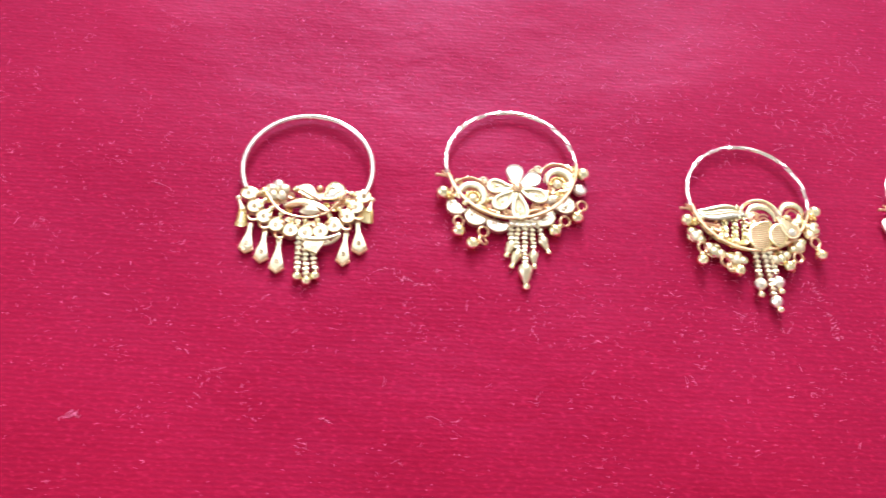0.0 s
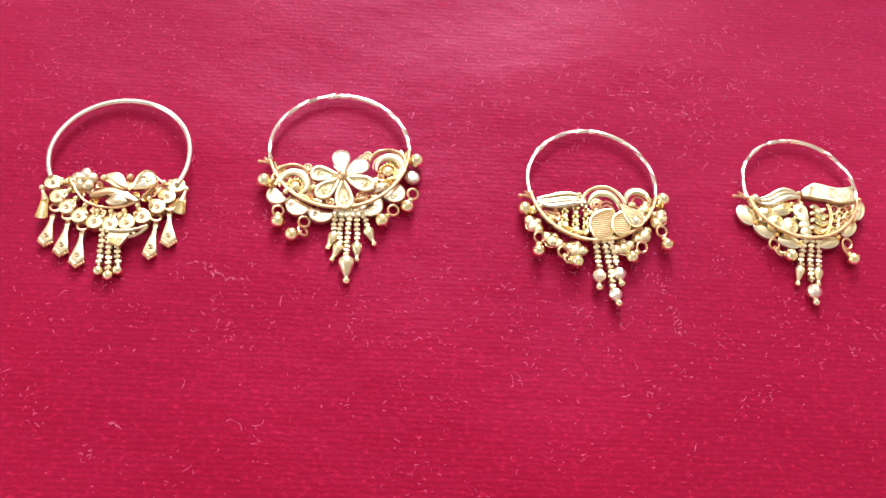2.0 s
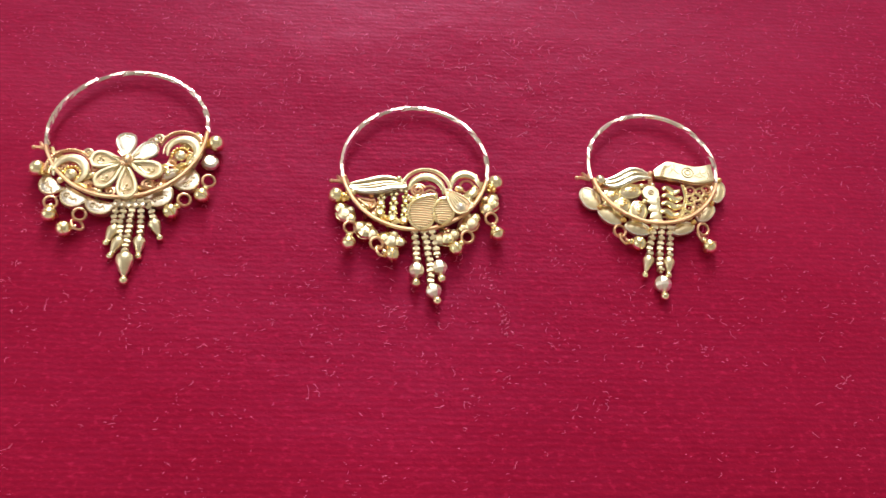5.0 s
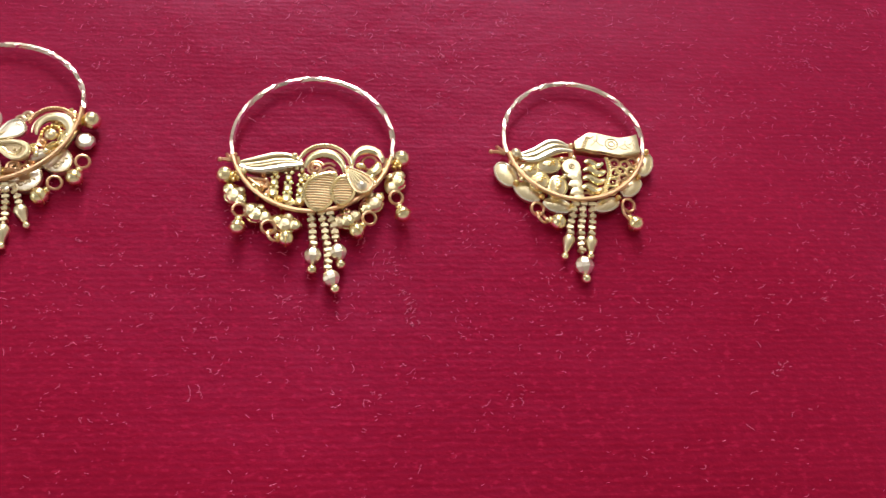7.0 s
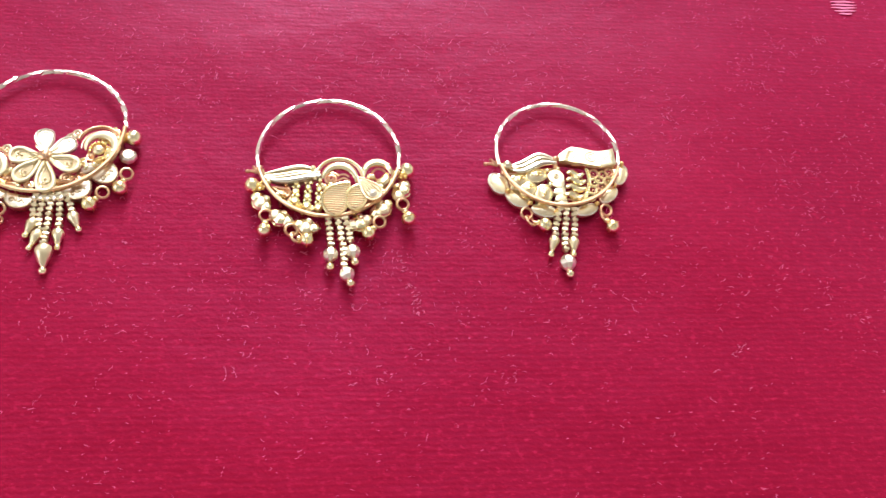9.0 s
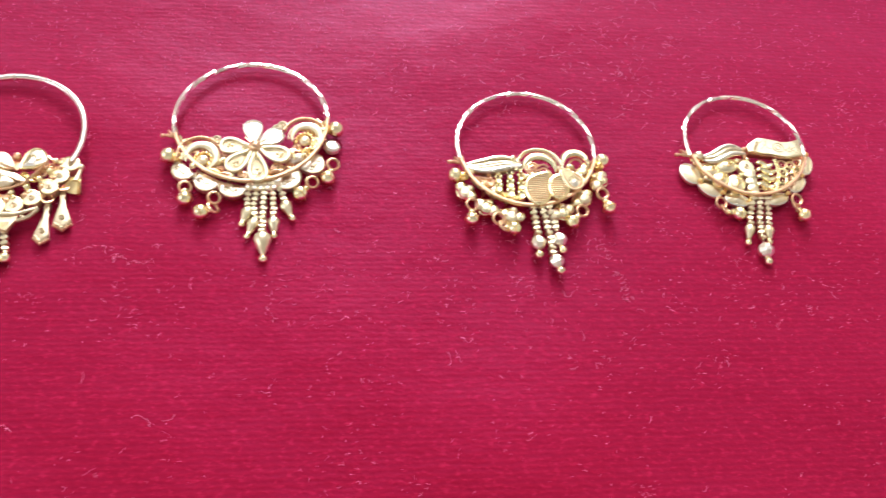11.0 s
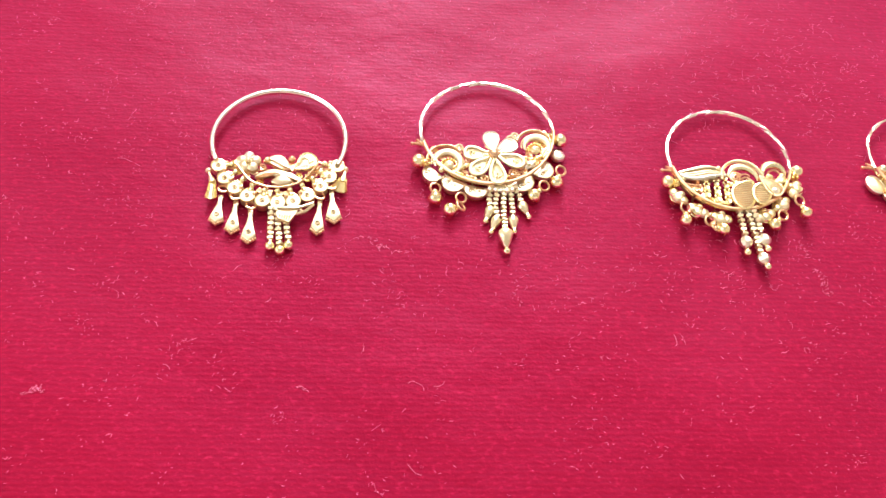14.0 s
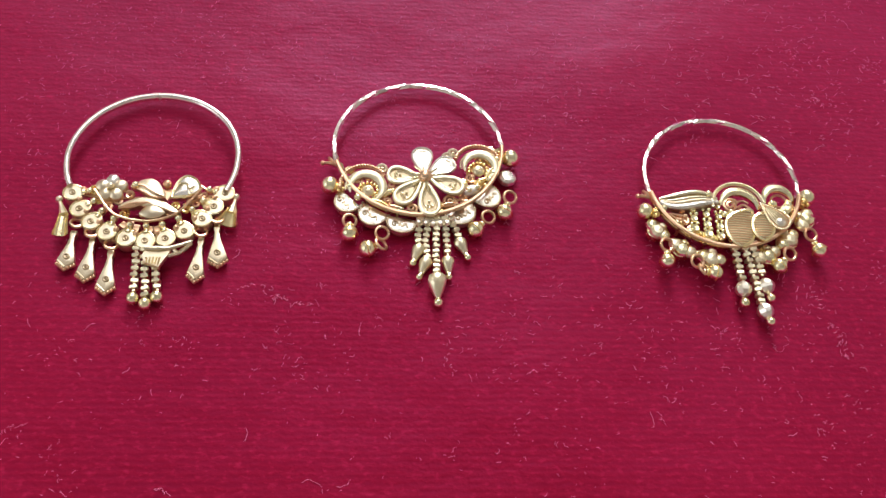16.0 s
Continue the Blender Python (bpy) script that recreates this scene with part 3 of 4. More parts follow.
# ---------------------------------------------------------------- ring with a six-petal flower
def flower_ring():
    e = nose_ring(15.43, 100.33, "gold hoop nose ring with six-petal flower and five chain tassels")
    cx, cy, r, ry = -0.45, 5.3, 13.75, 13.85
    hoop(e, cx, cy, r, ry, 1, 194, 0.46, 20, HOOP)
    clasp(e, -15.2, 1.7)
    frame_wire(e, cx, cy, r, ry, 196, 360, 3.1)
    fx, fy = 0.5, -1.7
    s = Shape()
    revolve(s, (fx, fy - 0.01, 3.6), (0, 0.02, 1), [(0, 1.05), (0.75, 1.1), (1.05, 0.72), (1.2, 0.2)], 6)
    for k in range(6):
        ball(s, (fx + 0.95 * math.cos(1.05 * k), fy + 0.95 * math.sin(1.05 * k), 4.0), 0.3, 7, 5)
    centre = part("flower", s, ROSE, e, "six-petal flower with a rosy grained centre")
    for a, long, wide, bright, slope in ((97, 5.0, 4.1, True, 0.06), (38, 5.4, 3.9, True, -0.05), (-21, 6.2, 4.1, False, 0.03), (-83, 6.9, 4.2, False, -0.04), (-134, 6.3, 4.1, False, -0.03), (176, 5.8, 4.1, False, 0.04)):
        petal_part(centre, fx + 0.5 * math.cos(radians(a)), fy + 0.5 * math.sin(radians(a)), a, long, wide, 4.0 - 0.12 * (a % 3), bright, slope)
    s = Shape()
    for k in range(12):
        a = radians(30 * k + 12)
        sweep(s, [(fx + 1.0 * math.cos(a), fy + 1.0 * math.sin(a), 4.0), (fx + 2.6 * math.cos(a), fy + 2.6 * math.sin(a), 3.8)], 0.13, 5)
    part("stamen", s, GOLD, centre, "fine rays between the petals")
    for px, py, r0, a0, a1, cxx, cyy in ((-9.2, -3.2, 3.9, 172, 38, -8.6, -4.2), (9.2, 1.4, 3.8, 150, 30, 9.2, 0.2)):
        s = Shape()
        beads(s, arc(px, py, 3.1, r0, a0 + 12, a1, 30), 0.27, 0.46)
        sweep(s, arc(px, py, 2.8, r0 - 0.05, a0 + 16, a1 - 6, 24), 0.3, 6)
        paisley = part("paisley", s, ROSE, e, "curled paisley with grained rim")
        s = Shape()
        crescent(s, (px + 0.3, py - 0.5), r0 - 1.25, 200, -70, 0.72, 3.1, 0.7)
        sweep(s, arc(px + 0.3, py - 0.5, 3.2, r0 - 0.6, 190, 0, 26), 0.14, 5)
        part("crescent", s, PALE, paisley, "smooth pale crescent")
        s = Shape()
        ball(s, (cxx, cyy, 2.9), 1.05, 12, 8, 0.6)
        spiral(s, (cxx, cyy - 0.1, 3.55), 0.6, 1.3, 0.16)
        part("dome", s, PALE, paisley)
        s = Shape()
        beads(s, arc(cxx, cyy + 0.1, 2.9, 1.5, 190, -10, 16), 0.3, 0.62)
        sweep(s, arc(cxx, cyy - 0.2, 2.5, 1.75, 200, -20, 16), 0.2, 5)
        part("grain_collar", s, DEEP, paisley, "collar of yellow grains")
    filler(e, cx, cy, r, ry, range(206, 358, 10), 1.5, 0.85, 2.6)
    filler(e, cx, cy, r, ry, (218, 228, 238, 314, 324, 334, 346), 3.3, 0.95, 2.5)
    for x, y, a, w, h, mat in ((-8.4, -6.0, -25, 3.6, 1.3, DEEP), (-6.0, -7.2, -12, 3.4, 1.3, ROSE), (6.6, -4.6, 30, 3.6, 1.8, WHITE), (8.4, -3.4, 45, 3.2, 1.3, DEEP), (-6.3, -5.3, 30, 2.6, 1.2, GOLD), (10.4, -1.6, 60, 3.0, 1.1, GOLD), (2.9, -7.0, 8, 3.0, 1.0, ROSE)):
        s = Shape()
        plate(s, turned(blade(w, h, 0.4), x, y, a), 2.2, 2.9, 0.35)
        vein(s, x, y, a, w, 0.4, 0, 0, 3.25, 0.16)
        part("leaf", s, mat, e, "small ridged gold leaf")
    for x, y, hand in ((-1.7, -7.4, 1), (4.5, -5.8, -1), (6.0, -6.2, 1), (-4.7, -3.0, 1)):
        s = Shape()
        spiral(s, (x, y, 3.0), 1.05, 1.5, 0.26, 200, hand)
        part("wire_curl", s, ROSE, e)
    for x, y in ((-6.4, 0.3), (5.2, 3.7), (4.2, 2.9)):
        s = Shape()
        ring(s, (x, y, 2.9), 0.68, 0.27)
        ball(s, (x, y, 2.8), 0.36, 7, 5)
        part("ringlet", s, PALE, e)
    granules("grain", e, [(7.5, -3.6), (8.9, -3.0), (11.6, -0.2), (-4.9, -1.9), (-5.0, -4.2), (11.0, -1.4), (-11.6, -3.4), (0.5, -8.0), (-3.4, -7.6), (-10.2, -5.4), (12.4, 2.6)], 0.6, None, 2.9)
    for x, y, w, h in ((-12.3, -6.0, 4.3, 2.9), (-8.1, -8.3, 4.9, 3.2), (-3.4, -9.9, 5.0, 2.7), (6.6, -7.9, 5.0, 2.9), (11.1, -4.4, 4.4, 3.2)):
        shell(e, x, y, at_circle(cx, cy, x, y), w, h)
    s = Shape()
    revolve(s, (14.0, 0.0, 0.6), (0.12, 0.05, 1), [(0, 1.2), (0.7, 1.6), (1.2, 1.45), (1.5, 0.95), (1.55, 0.1)], 9)
    part("cut_stud", s, WHITE, e, "round facet-cut stud", smooth=False)
    end_ball(e, -14.7, -2.6, 1.5, dx=1.2, dy=-0.5)
    end_ball(e, 14.8, 3.6, 1.5, dx=-1.2, dy=-0.1)
    bead_drop(e, [(-11.4, -9.2)], (-11.4, -11.2), 1.4)
    bead_drop(e, [(-6.3, -11.4), (-6.4, -13.3)], (-8.5, -14.0), 1.4)
    bead_drop(e, [(10.6, -8.0)], (8.5, -10.1), 1.4)
    bead_drop(e, [(14.3, -4.1)], (13.3, -6.7), 1.4)
    tops = ((-0.2, -8.7), (1.1, -8.7), (2.3, -8.6), (3.5, -8.6), (4.6, -8.7))
    drops = ((-0.8, -14.4), (0.3, -16.7), (2.25, -20.4), (4.0, -16.5), (6.3, -13.0))
    tips = ((-1.5, -16.1), (-0.5, -18.6), (2.35, -23.0), (4.1, -18.5), (7.2, -14.9))
    for a, b, c in zip(tops, drops, tips):
        tassel(e, a, b, c, "pear", 1.05, 1.35 if b[1] < -20 else 0.95)
    s = Shape()
    sweep(s, [(-0.9, -8.9, 2.1), (2.2, -9.1, 2.2), (5.2, -8.7, 2.1)], 0.3, 6)
    beads(s, curve([(-0.6, -9.6, 2.4), (2.2, -9.9, 2.5), (5.0, -9.4, 2.4)], 6), 0.5, 1.15)
    part("chain_bar", s, WHITE, e, "bar that carries the chains")
    return e


# ---------------------------------------------------------------- ring with a bird wing and ribbed discs
def ribbed_disc(parent, x, y, a, b, degrees, z, ribs=13, tail=0.0, slant=0.0):
    """A comma-shaped disc whose upper side runs out to a point, with fine ribs across."""
    o = []
    for px, py in oval(34, a, b):
        k = max(0.0, py / b) ** 3
        o.append((px + tail * k, py))
    o = turned(o, x, y, degrees)
    s = Shape()
    plate(s, o, z - 0.9, z - 0.12, 0.06)
    ob = part("ribbed_disc", s, ROSE, parent, "finely ribbed gold disc with a raised rim")
    s = Shape()
    rim(s, o, z - 0.02, 0.3, 0.99)
    part("rim", s, GOLD, ob)
    for k in range(1, ribs):
        v = -b + 2 * b * k / ribs
        h = a * math.sqrt(max(0.0, 1 - (v / b) ** 2)) * 0.92
        q = max(0.0, v / b) ** 3
        m = tail * q
        line = [(m - h, v - slant * h), (m - h * 0.4, v - slant * h * 0.4 + 0.08), (m + h * 0.4, v + slant * h * 0.4 + 0.08), (m + h, v + slant * h)]
        part("rib", sweep(Shape(), [Vector((*p, z + 0.04)) for p in turned(line, x, y, degrees)], b / ribs * 0.5, 6), PALE, ob)
    return ob


def wing_ring():
    e = nose_ring(65.55, 92.49, "gold hoop nose ring with wing, ribbed discs and three bead tassels")
    cx, cy, r, ry = -0.4, 7.8, 12.75, 13.3
    hoop(e, cx, cy, r, ry, -15, 192, 0.43, 19, HOOP)
    clasp(e, -14.0, 4.4)
    frame_wire(e, cx, cy, r, ry, 194, 346, 3.1)
    s = Shape()
    o = turned(blade(10.4, 3.6, 0.2, -0.35, 1.25), -12.0, 3.0, 1)
    plate(s, o, 1.6, 2.7, 0.1)
    wing = part("wing", s, KHAKI, e, "long leaf-shaped wing with polished ridges")
    for off, wire, z, mat in ((1.35, 0.42, 2.95, PALE), (0.35, 0.22, 2.95, PALE), (-0.35, 0.36, 2.98, KHAKI), (-1.3, 0.55, 3.05, WHITE)):
        s = Shape()
        vein(s, -12.0, 3.0, 1, 10.4, 0.2, -0.35, off, z, wire, 0.04, 0.97)
        part("ridge", s, mat, wing)
    for x, y0, n, r0 in ((-8.0, -0.6, 2, 0.55), (-6.3, -1.9, 3, 0.92), (-4.2, -2.9, 3, 0.95), (-2.2, -3.3, 4, 0.9)):
        s = Shape()
        for k in range(n):
            y = y0 + 1.85 * k
            rad = r0 * (1.0, 0.85, 0.72, 0.6)[k]
            revolve(s, (x + 0.1 * k, y, 1.7), (0, 0.02, 1), [(0, rad * 0.8), (0.5, rad), (0.9, rad * 0.9), (1.15, rad * 0.6), (1.05, rad * 0.3)], 10)
            ball(s, (x + 0.1 * k + 0.5, y + 0.95, 2.5), 0.42, 8, 6)
            ball(s, (x + 0.1 * k - 0.4, y + 1.0, 2.3), 0.36, 7, 5)
        sweep(s, [(x, y0 - 0.8, 1.9), (x + 0.3, y0 + 1.85 * n, 1.9)], 0.2, 5)
        part("bead_strand", s, BRIGHT if n > 2 else ROSE, e, "upright strand of hollow beads and grains")
    s = Shape()
    o = turned(tear(3.6, 2.0), -10.4, 0.8, -24)
    plate(s, o, 1.6, 2.3, 0.1)
    rim(s, o, 2.5, 0.26)
    part("bezel", s, ROSE, e, "rosy drop-shaped bezel")
    granules("grain", e, [(-3.2, 4.6), (-9.3, -1.2), (0.0, 1.0), (7.4, 2.8), (-1.1, 0.6), (-7.4, -2.9), (-11.0, 1.6), (9.4, -0.4), (8.9, 0.7)], 0.62, None, 2.9)
    filler(e, cx, cy, r, ry, list(range(226, 262, 9)) + [302, 311, 320, 331], 1.3, 0.7, 2.3)
    s = Shape()
    beads(s, arc(1.5, 2.4, 3.1, 4.3, 178, 8, 34), 0.24, 0.42)
    sweep(s, arc(1.5, 2.4, 2.8, 4.25, 185, 0, 28), 0.34, 7)
    arch = part("arch", s, PALE, e, "beaded arch over a curled crescent")
    s = Shape()
    crescent(s, (1.5, 2.0), 3.0, 175, -10, 0.72, 3.1, 0.75)
    part("crescent", s, BRIGHT, arch, "polished crescent")
    s = Shape()
    spiral(s, (0.1, 2.3, 3.0), 1.35, 2.0, 0.27, 20, 1)
    sweep(s, curve([(1.2, 1.9, 2.8), (2.3, 2.6, 2.8), (3.4, 1.8, 2.8)], 5), 0.26, 5)
    sweep(s, curve([(1.4, 3.2, 2.8), (2.4, 3.4, 2.8), (3.2, 2.9, 2.8)], 5), 0.22, 5)
    part("inner_spiral", s, ROSE, arch)
    ribbed_disc(e, 0.8, -2.1, 2.3, 3.5, -4, 3.4, 15, 1.8)
    ribbed_disc(e, 4.5, -2.0, 1.75, 2.6, -12, 3.8, 11, 0.3, 0.2)
    s = Shape()
    o = turned(tear(5.8, 3.9, 30, 1.0), 4.7, 2.1, -50)
    plate(s, o, 2.5, 4.0, 0.1)
    drop = part("fluted_drop", s, ROSE, e, "fluted drop-shaped plate with beaded rim")
    s = Shape()
    rim(s, o, 4.05, 0.22, 0.98, True)
    part("beaded_rim", s, PALE, drop)
    for k in range(-2, 3):
        a, m, b = turned([(0.9, 0.06 * k), (2.8, 0.42 * k), (4.6, 0.5 * k)], 4.8, 1.9, -50)
        part("flute", sweep(Shape(), curve([(*a, 4.1), (*m, 4.16), (*b, 4.1)], 4), lambda u: 0.1 + 0.12 * math.sin(math.pi * u), 6), PALE, drop)
    cushion("boss", e, 7.3, -1.4, 20, 0.85, 0.8, 3.4, 4.2, WHITE, "bright round boss", PALE, 0.4, 0.15)
    s = Shape()
    crescent(s, (8.3, 3.6), 2.35, 195, -5, 0.68, 3.0, 0.8)
    hook = part("hook", s, BRIGHT, e, "polished curled hook")
    s = Shape()
    crescent(s, (8.0, 3.2), 1.9, -100, 20, 0.8, 2.9, 0.8)
    ball(s, (7.0, 2.8, 3.0), 0.62, 10, 7)
    part("lobe", s, BRIGHT, hook)
    s = Shape()
    ring(s, (8.6, 3.7, 2.4), 1.25, 0.24)
    part("inner_wire", s, ROSE, hook)
    for k, (x, y, w) in enumerate(((-12.1, -1.6, 4.4), (-8.7, -4.9, 4.8), (-4.3, -6.7, 5.2), (5.0, -5.9, 4.6), (8.9, -3.0, 5.0), (12.4, 0.8, 4.4))):
        q = at_circle(cx, cy, x, y)
        s = Shape()
        plate(s, turned(blade(w, 3.3, -0.5), *turned([(-0.2, -w / 2)], x, y, q)[0], q + 90), 0.5, 1.7, 0.6, 4)
        scallop = part("scallop", s, BRIGHT, e, "lumpy diamond-cut scallop")
        for u, v, rad in ((0.3, -1.2, 1.15), (0.5, 0.15, 1.4), (0.2, 1.35, 1.1), (-0.8, 0.3, 0.75)):
            s = Shape()
            ball(s, (*turned([(u, v + 0.2 * math.sin(k + 3 * u))], x, y, q)[0], 1.8), rad, 9, 6, 0.62)
            part("cut_lump", s, (PALE, BRIGHT)[(k + int(3 * rad)) % 2], scallop, smooth=False)
    end_ball(e, -13.9, 1.5, 1.4, dx=1.0, dy=-0.3)
    end_ball(e, 13.7, 4.9, 1.45, dx=-0.6, dy=-0.9)
    bead_drop(e, [(-11.3, -5.0)], (-11.5, -7.7), 1.28, 1.9)
    bead_drop(e, [(-6.8, -8.0), (-6.0, -9.4)], (-4.1, -9.7), 1.28, 1.9)
    bead_drop(e, [(8.5, -6.3)], (6.6, -8.3), 1.28, 1.9)
    bead_drop(e, [(12.7, -2.6)], (13.7, -5.2), 1.28, 1.9)
    for a, b, c in (((-0.4, -5.6), (0.0, -12.5), (-0.1, -14.8)), ((1.2, -5.6), (2.8, -16.3), (3.4, -18.0)), ((2.5, -5.6), (3.8, -11.9), (4.2, -13.9))):
        tassel(e, a, b, c, "round", 1.12, 0.93, 2.5, 0.75)
    return e


# ---------------------------------------------------------------- ring with two leaves and a bird
def leaf_ring():
    e = nose_ring(106.66, 94.66, "small gold hoop nose ring with two leaves and bird filigree")
    cx, cy, r, ry = 0.8, 6.9, 11.45, 12.0
    hoop(e, cx, cy, r, ry, -18, 194, 0.42, 17, HOOP)
    clasp(e, -12.1, 4.3)
    frame_wire(e, cx, cy, r, ry, 196, 342, 3.1)
    s = Shape()
    plate(s, turned(blade(9.6, 3.0, 0.5, -0.75, 1.25), -9.1, 3.0, 6), 1.8, 2.9, 0.3)
    ball(s, (-9.0, 3.4, 2.9), 1.0, 12, 8)
    leaf_a = part("leaf", s, MIRROR, e, "polished curved leaf with rolled ridges")
    for off, wire, mat in ((1.15, 0.4, WHITE), (0.15, 0.42, MIRROR), (-0.95, 0.5, WHITE)):
        s = Shape()
        vein(s, -9.1, 3.0, 6, 9.6, 0.5, -0.75, off, 3.1, wire, 0.1, 0.97)
        part("ridge", s, mat, leaf_a)
    s = Shape()
    sweep(s, curve([(-9.8, 2.0, 2.4), (-6.0, 1.9, 2.4), (-3.0, 2.7, 2.4), (0.2, 3.0, 2.4)], 6), 0.28, 6)
    part("cross_wire", s, ROSE, e)
    s = Shape()
    o = []
    for k in range(21):
        u = k / 20
        o.append((10.6 * u, 0.55 * math.sin(2 * math.pi * u) - 1.8 * min(1.0, 0.35 + 2.5 * u)))
    for k in range(20, -1, -1):
        u = k / 20
        o.append((10.6 * u, 0.55 * math.sin(2 * math.pi * u) + 1.9 * min(1.0, 0.35 + 2.5 * u) - 0.35 * u))
    o = turned(o, 0.6, 4.7, 4)
    plate(s, o, 3.2, 3.75, 0.06)
    leaf_b = part("leaf", s, PALE, e, "matt engraved wavy leaf with a square end")
    s = Shape()
    plate(s, [(x * 0.99 + 0.06, y * 0.99 - 0.05) for x, y in o], 1.9, 3.19, 0.0)
    part("leaf_wall", s, ROSE, leaf_b, "rosy side wall")
    s = Shape()
    ring(s, (6.6, 4.95, 3.82), 1.0, 0.11, n=22)
    ring(s, (6.6, 4.95, 3.82), 0.5, 0.11, n=16)
    for k in range(9):
        sweep(s, [(1.5 + 0.12 * k, 4.2 + 0.27 * k, 3.78), (2.2 + 0.1 * k, 4.1 + 0.27 * k, 3.8)], 0.09, 4)
    for x, y, a in ((3.6, 5.2, 60), (4.2, 5.9, 70), (4.7, 5.0, -40), (8.6, 5.0, 50), (9.2, 4.6, -50), (9.8, 5.2, 40), (10.2, 4.4, 80), (8.4, 4.2, -20), (3.2, 6.2, 20)):
        a0, b0, c0 = turned([(-0.7, 0.1), (0, -0.15), (0.7, 0.1)], x, y, a)
        sweep(s, curve([(*a0, 3.78), (*b0, 3.8), (*c0, 3.78)], 3), 0.1, 4)
    part("engraving", s, KHAKI, leaf_b, "chased circles and hatching")
    s = Shape()
    ball(s, (0.1, 4.9, 3.0), 0.6, 10, 7)
    sweep(s, [(0.1, 4.6, 2.8), (0.05, 3.0, 2.6)], 0.42, 7)
    part("knob", s, ROSE, e, "round knob between the leaves")
    granules("grain", e, [(-9.8, 2.2), (0.4, 2.9), (11.4, 1.9), (-1.4, -0.6), (-4.4, -3.4), (-8.4, -1.3), (-1.6, 2.6), (-5.2, 2.3)], 0.5)
    for x, y, a, w, h in ((-7.1, 0.3, 25, 1.65, 1.25), (-3.8, 1.4, 10, 1.9, 1.3), (-5.5, -1.6, 40, 1.6, 1.3), (-2.7, -2.6, 78, 1.9, 1.4)):
        bead = cushion("paisley_bead", e, x, y, a, w, h, 1.0, 2.7, PALE, "plump engraved paisley", GOLD, 0.6, 0.26)
        s = Shape()
        spiral(s, (x + 0.1, y - 0.1, 3.28), 0.55, 1.2, 0.14, a)
        for u, v in ((0.85, 0.3), (0.8, -0.3), (-0.85, 0.0)):
            ball(s, (*turned([(u, v)], x, y, a)[0], 3.18), 0.2, 6, 4)
        part("engraving", s, DEEP, bead)
    s = Shape()
    plate(s, turned(oval(24, 1.5, 1.5), -0.2, 1.0, 0), 2.0, 3.1, 0.06)
    bird = part("bird", s, PALE, e, "little bird with round head and scaled breast")
    s = Shape()
    ring(s, (-0.2, 1.0, 3.18), 0.42, 0.13, n=14)
    ball(s, (-0.2, 1.0, 3.15), 0.22, 7, 5)
    part("eye", s, KHAKI, bird)
    for k in range(4):
        s = Shape()
        plate(s, turned(blade(2.7, 1.9, 0.5), 1.35 - 0.16 * k, 0.4 - 1.15 * k, 205 + 12 * k), 1.9, 3.0 - 0.15 * k, 0.16)
        part("scale", s, PALE, bird)
    for x, y, w in ((3.5, 1.8, 3.0), (3.5, 0.3, 3.6), (3.3, -1.3, 3.6), (2.8, -3.0, 3.2)):
        s = Shape()
        sweep(s, [(x - w / 2 + w * k / 14, y + 0.42 * math.sin(2 * math.pi * k / 14), 2.7 + 0.2 * math.cos(2 * math.pi * k / 14)) for k in range(15)], lambda u: 0.3 + 0.34 * math.sin(math.pi * u), 8)
        part("wavy_bar", s, BRIGHT, e, "wavy polished bar")
        s = Shape()
        sweep(s, [(x - w / 2 + w * k / 14, y - 0.75 + 0.42 * math.sin(2 * math.pi * k / 14), 2.2) for k in range(15)], 0.2, 6)
        part("wavy_wire", s, ROSE, e)
    s = Shape()
    sweep(s, curve([(5.6, 3.0, 2.7), (5.8, -0.1, 2.7), (4.2, -4.2, 2.7)], 10), 0.24, 6)
    beads(s, curve([(5.95, 2.8, 2.8), (6.15, -0.1, 2.8), (4.6, -4.2, 2.8)], 12), 0.22, 0.42)
    part("beaded_divider", s, GOLD, e)
    for k, (x, y) in enumerate(((7.0, 1.9), (6.9, 0.0), (6.4, -1.7), (8.2, -0.9), (8.7, 1.6), (5.9, -3.2), (9.9, 2.2), (7.9, 0.5), (9.6, 0.3), (7.6, -2.2))):
        s = Shape()
        ring(s, (x, y, 2.7), 0.78, 0.23, n=16)
        ball(s, (x, y, 2.6), 0.2, 6, 4)
        part("filigree_ring", s, GOLD if k % 3 else ROSE, e)
    for x, y, w, h in ((-10.7, 0.4, 4.6, 3.2), (-7.4, -2.7, 4.8, 3.2), (-2.8, -5.4, 4.4, 2.4), (5.2, -5.2, 4.2, 2.2), (9.6, -1.9, 4.2, 2.5), (12.4, 2.5, 4.4, 2.5)):
        q = at_circle(cx, cy, x, y)
        cushion("scallop", e, x, y, q, h * 0.45, w * 0.49, 0.7, 1.6, PALE, "smooth polished scallop with a bright rim", WHITE, 0.34, 0.24, -0.12 if x < 0 else -0.04)
        s = Shape()
        ball(s, (*turned([(-0.4, w * 0.52)], x, y, q)[0], 1.9), 0.52, 9, 6)
        part("joint_grain", s, DEEP, e)
    bead_drop(e, [(-6.1, -6.2), (-5.5, -7.6)], (-2.9, -8.3), 1.32)
    bead_drop(e, [(8.6, -5.4), (8.3, -6.9)], (9.5, -8.5), 1.3)
    tassel(e, (0.0, -5.5), (-1.6, -11.9), (-2.3, -14.1), "pear", 1.08, 0.9)
    tassel(e, (1.25, -5.5), (0.5, -15.9), (0.7, -18.0), "round", 1.08, 1.05, bow=0.4)
    tassel(e, (2.6, -5.5), (2.0, -12.2), (1.8, -14.0), "pear", 1.08, 0.9, bow=-0.2)
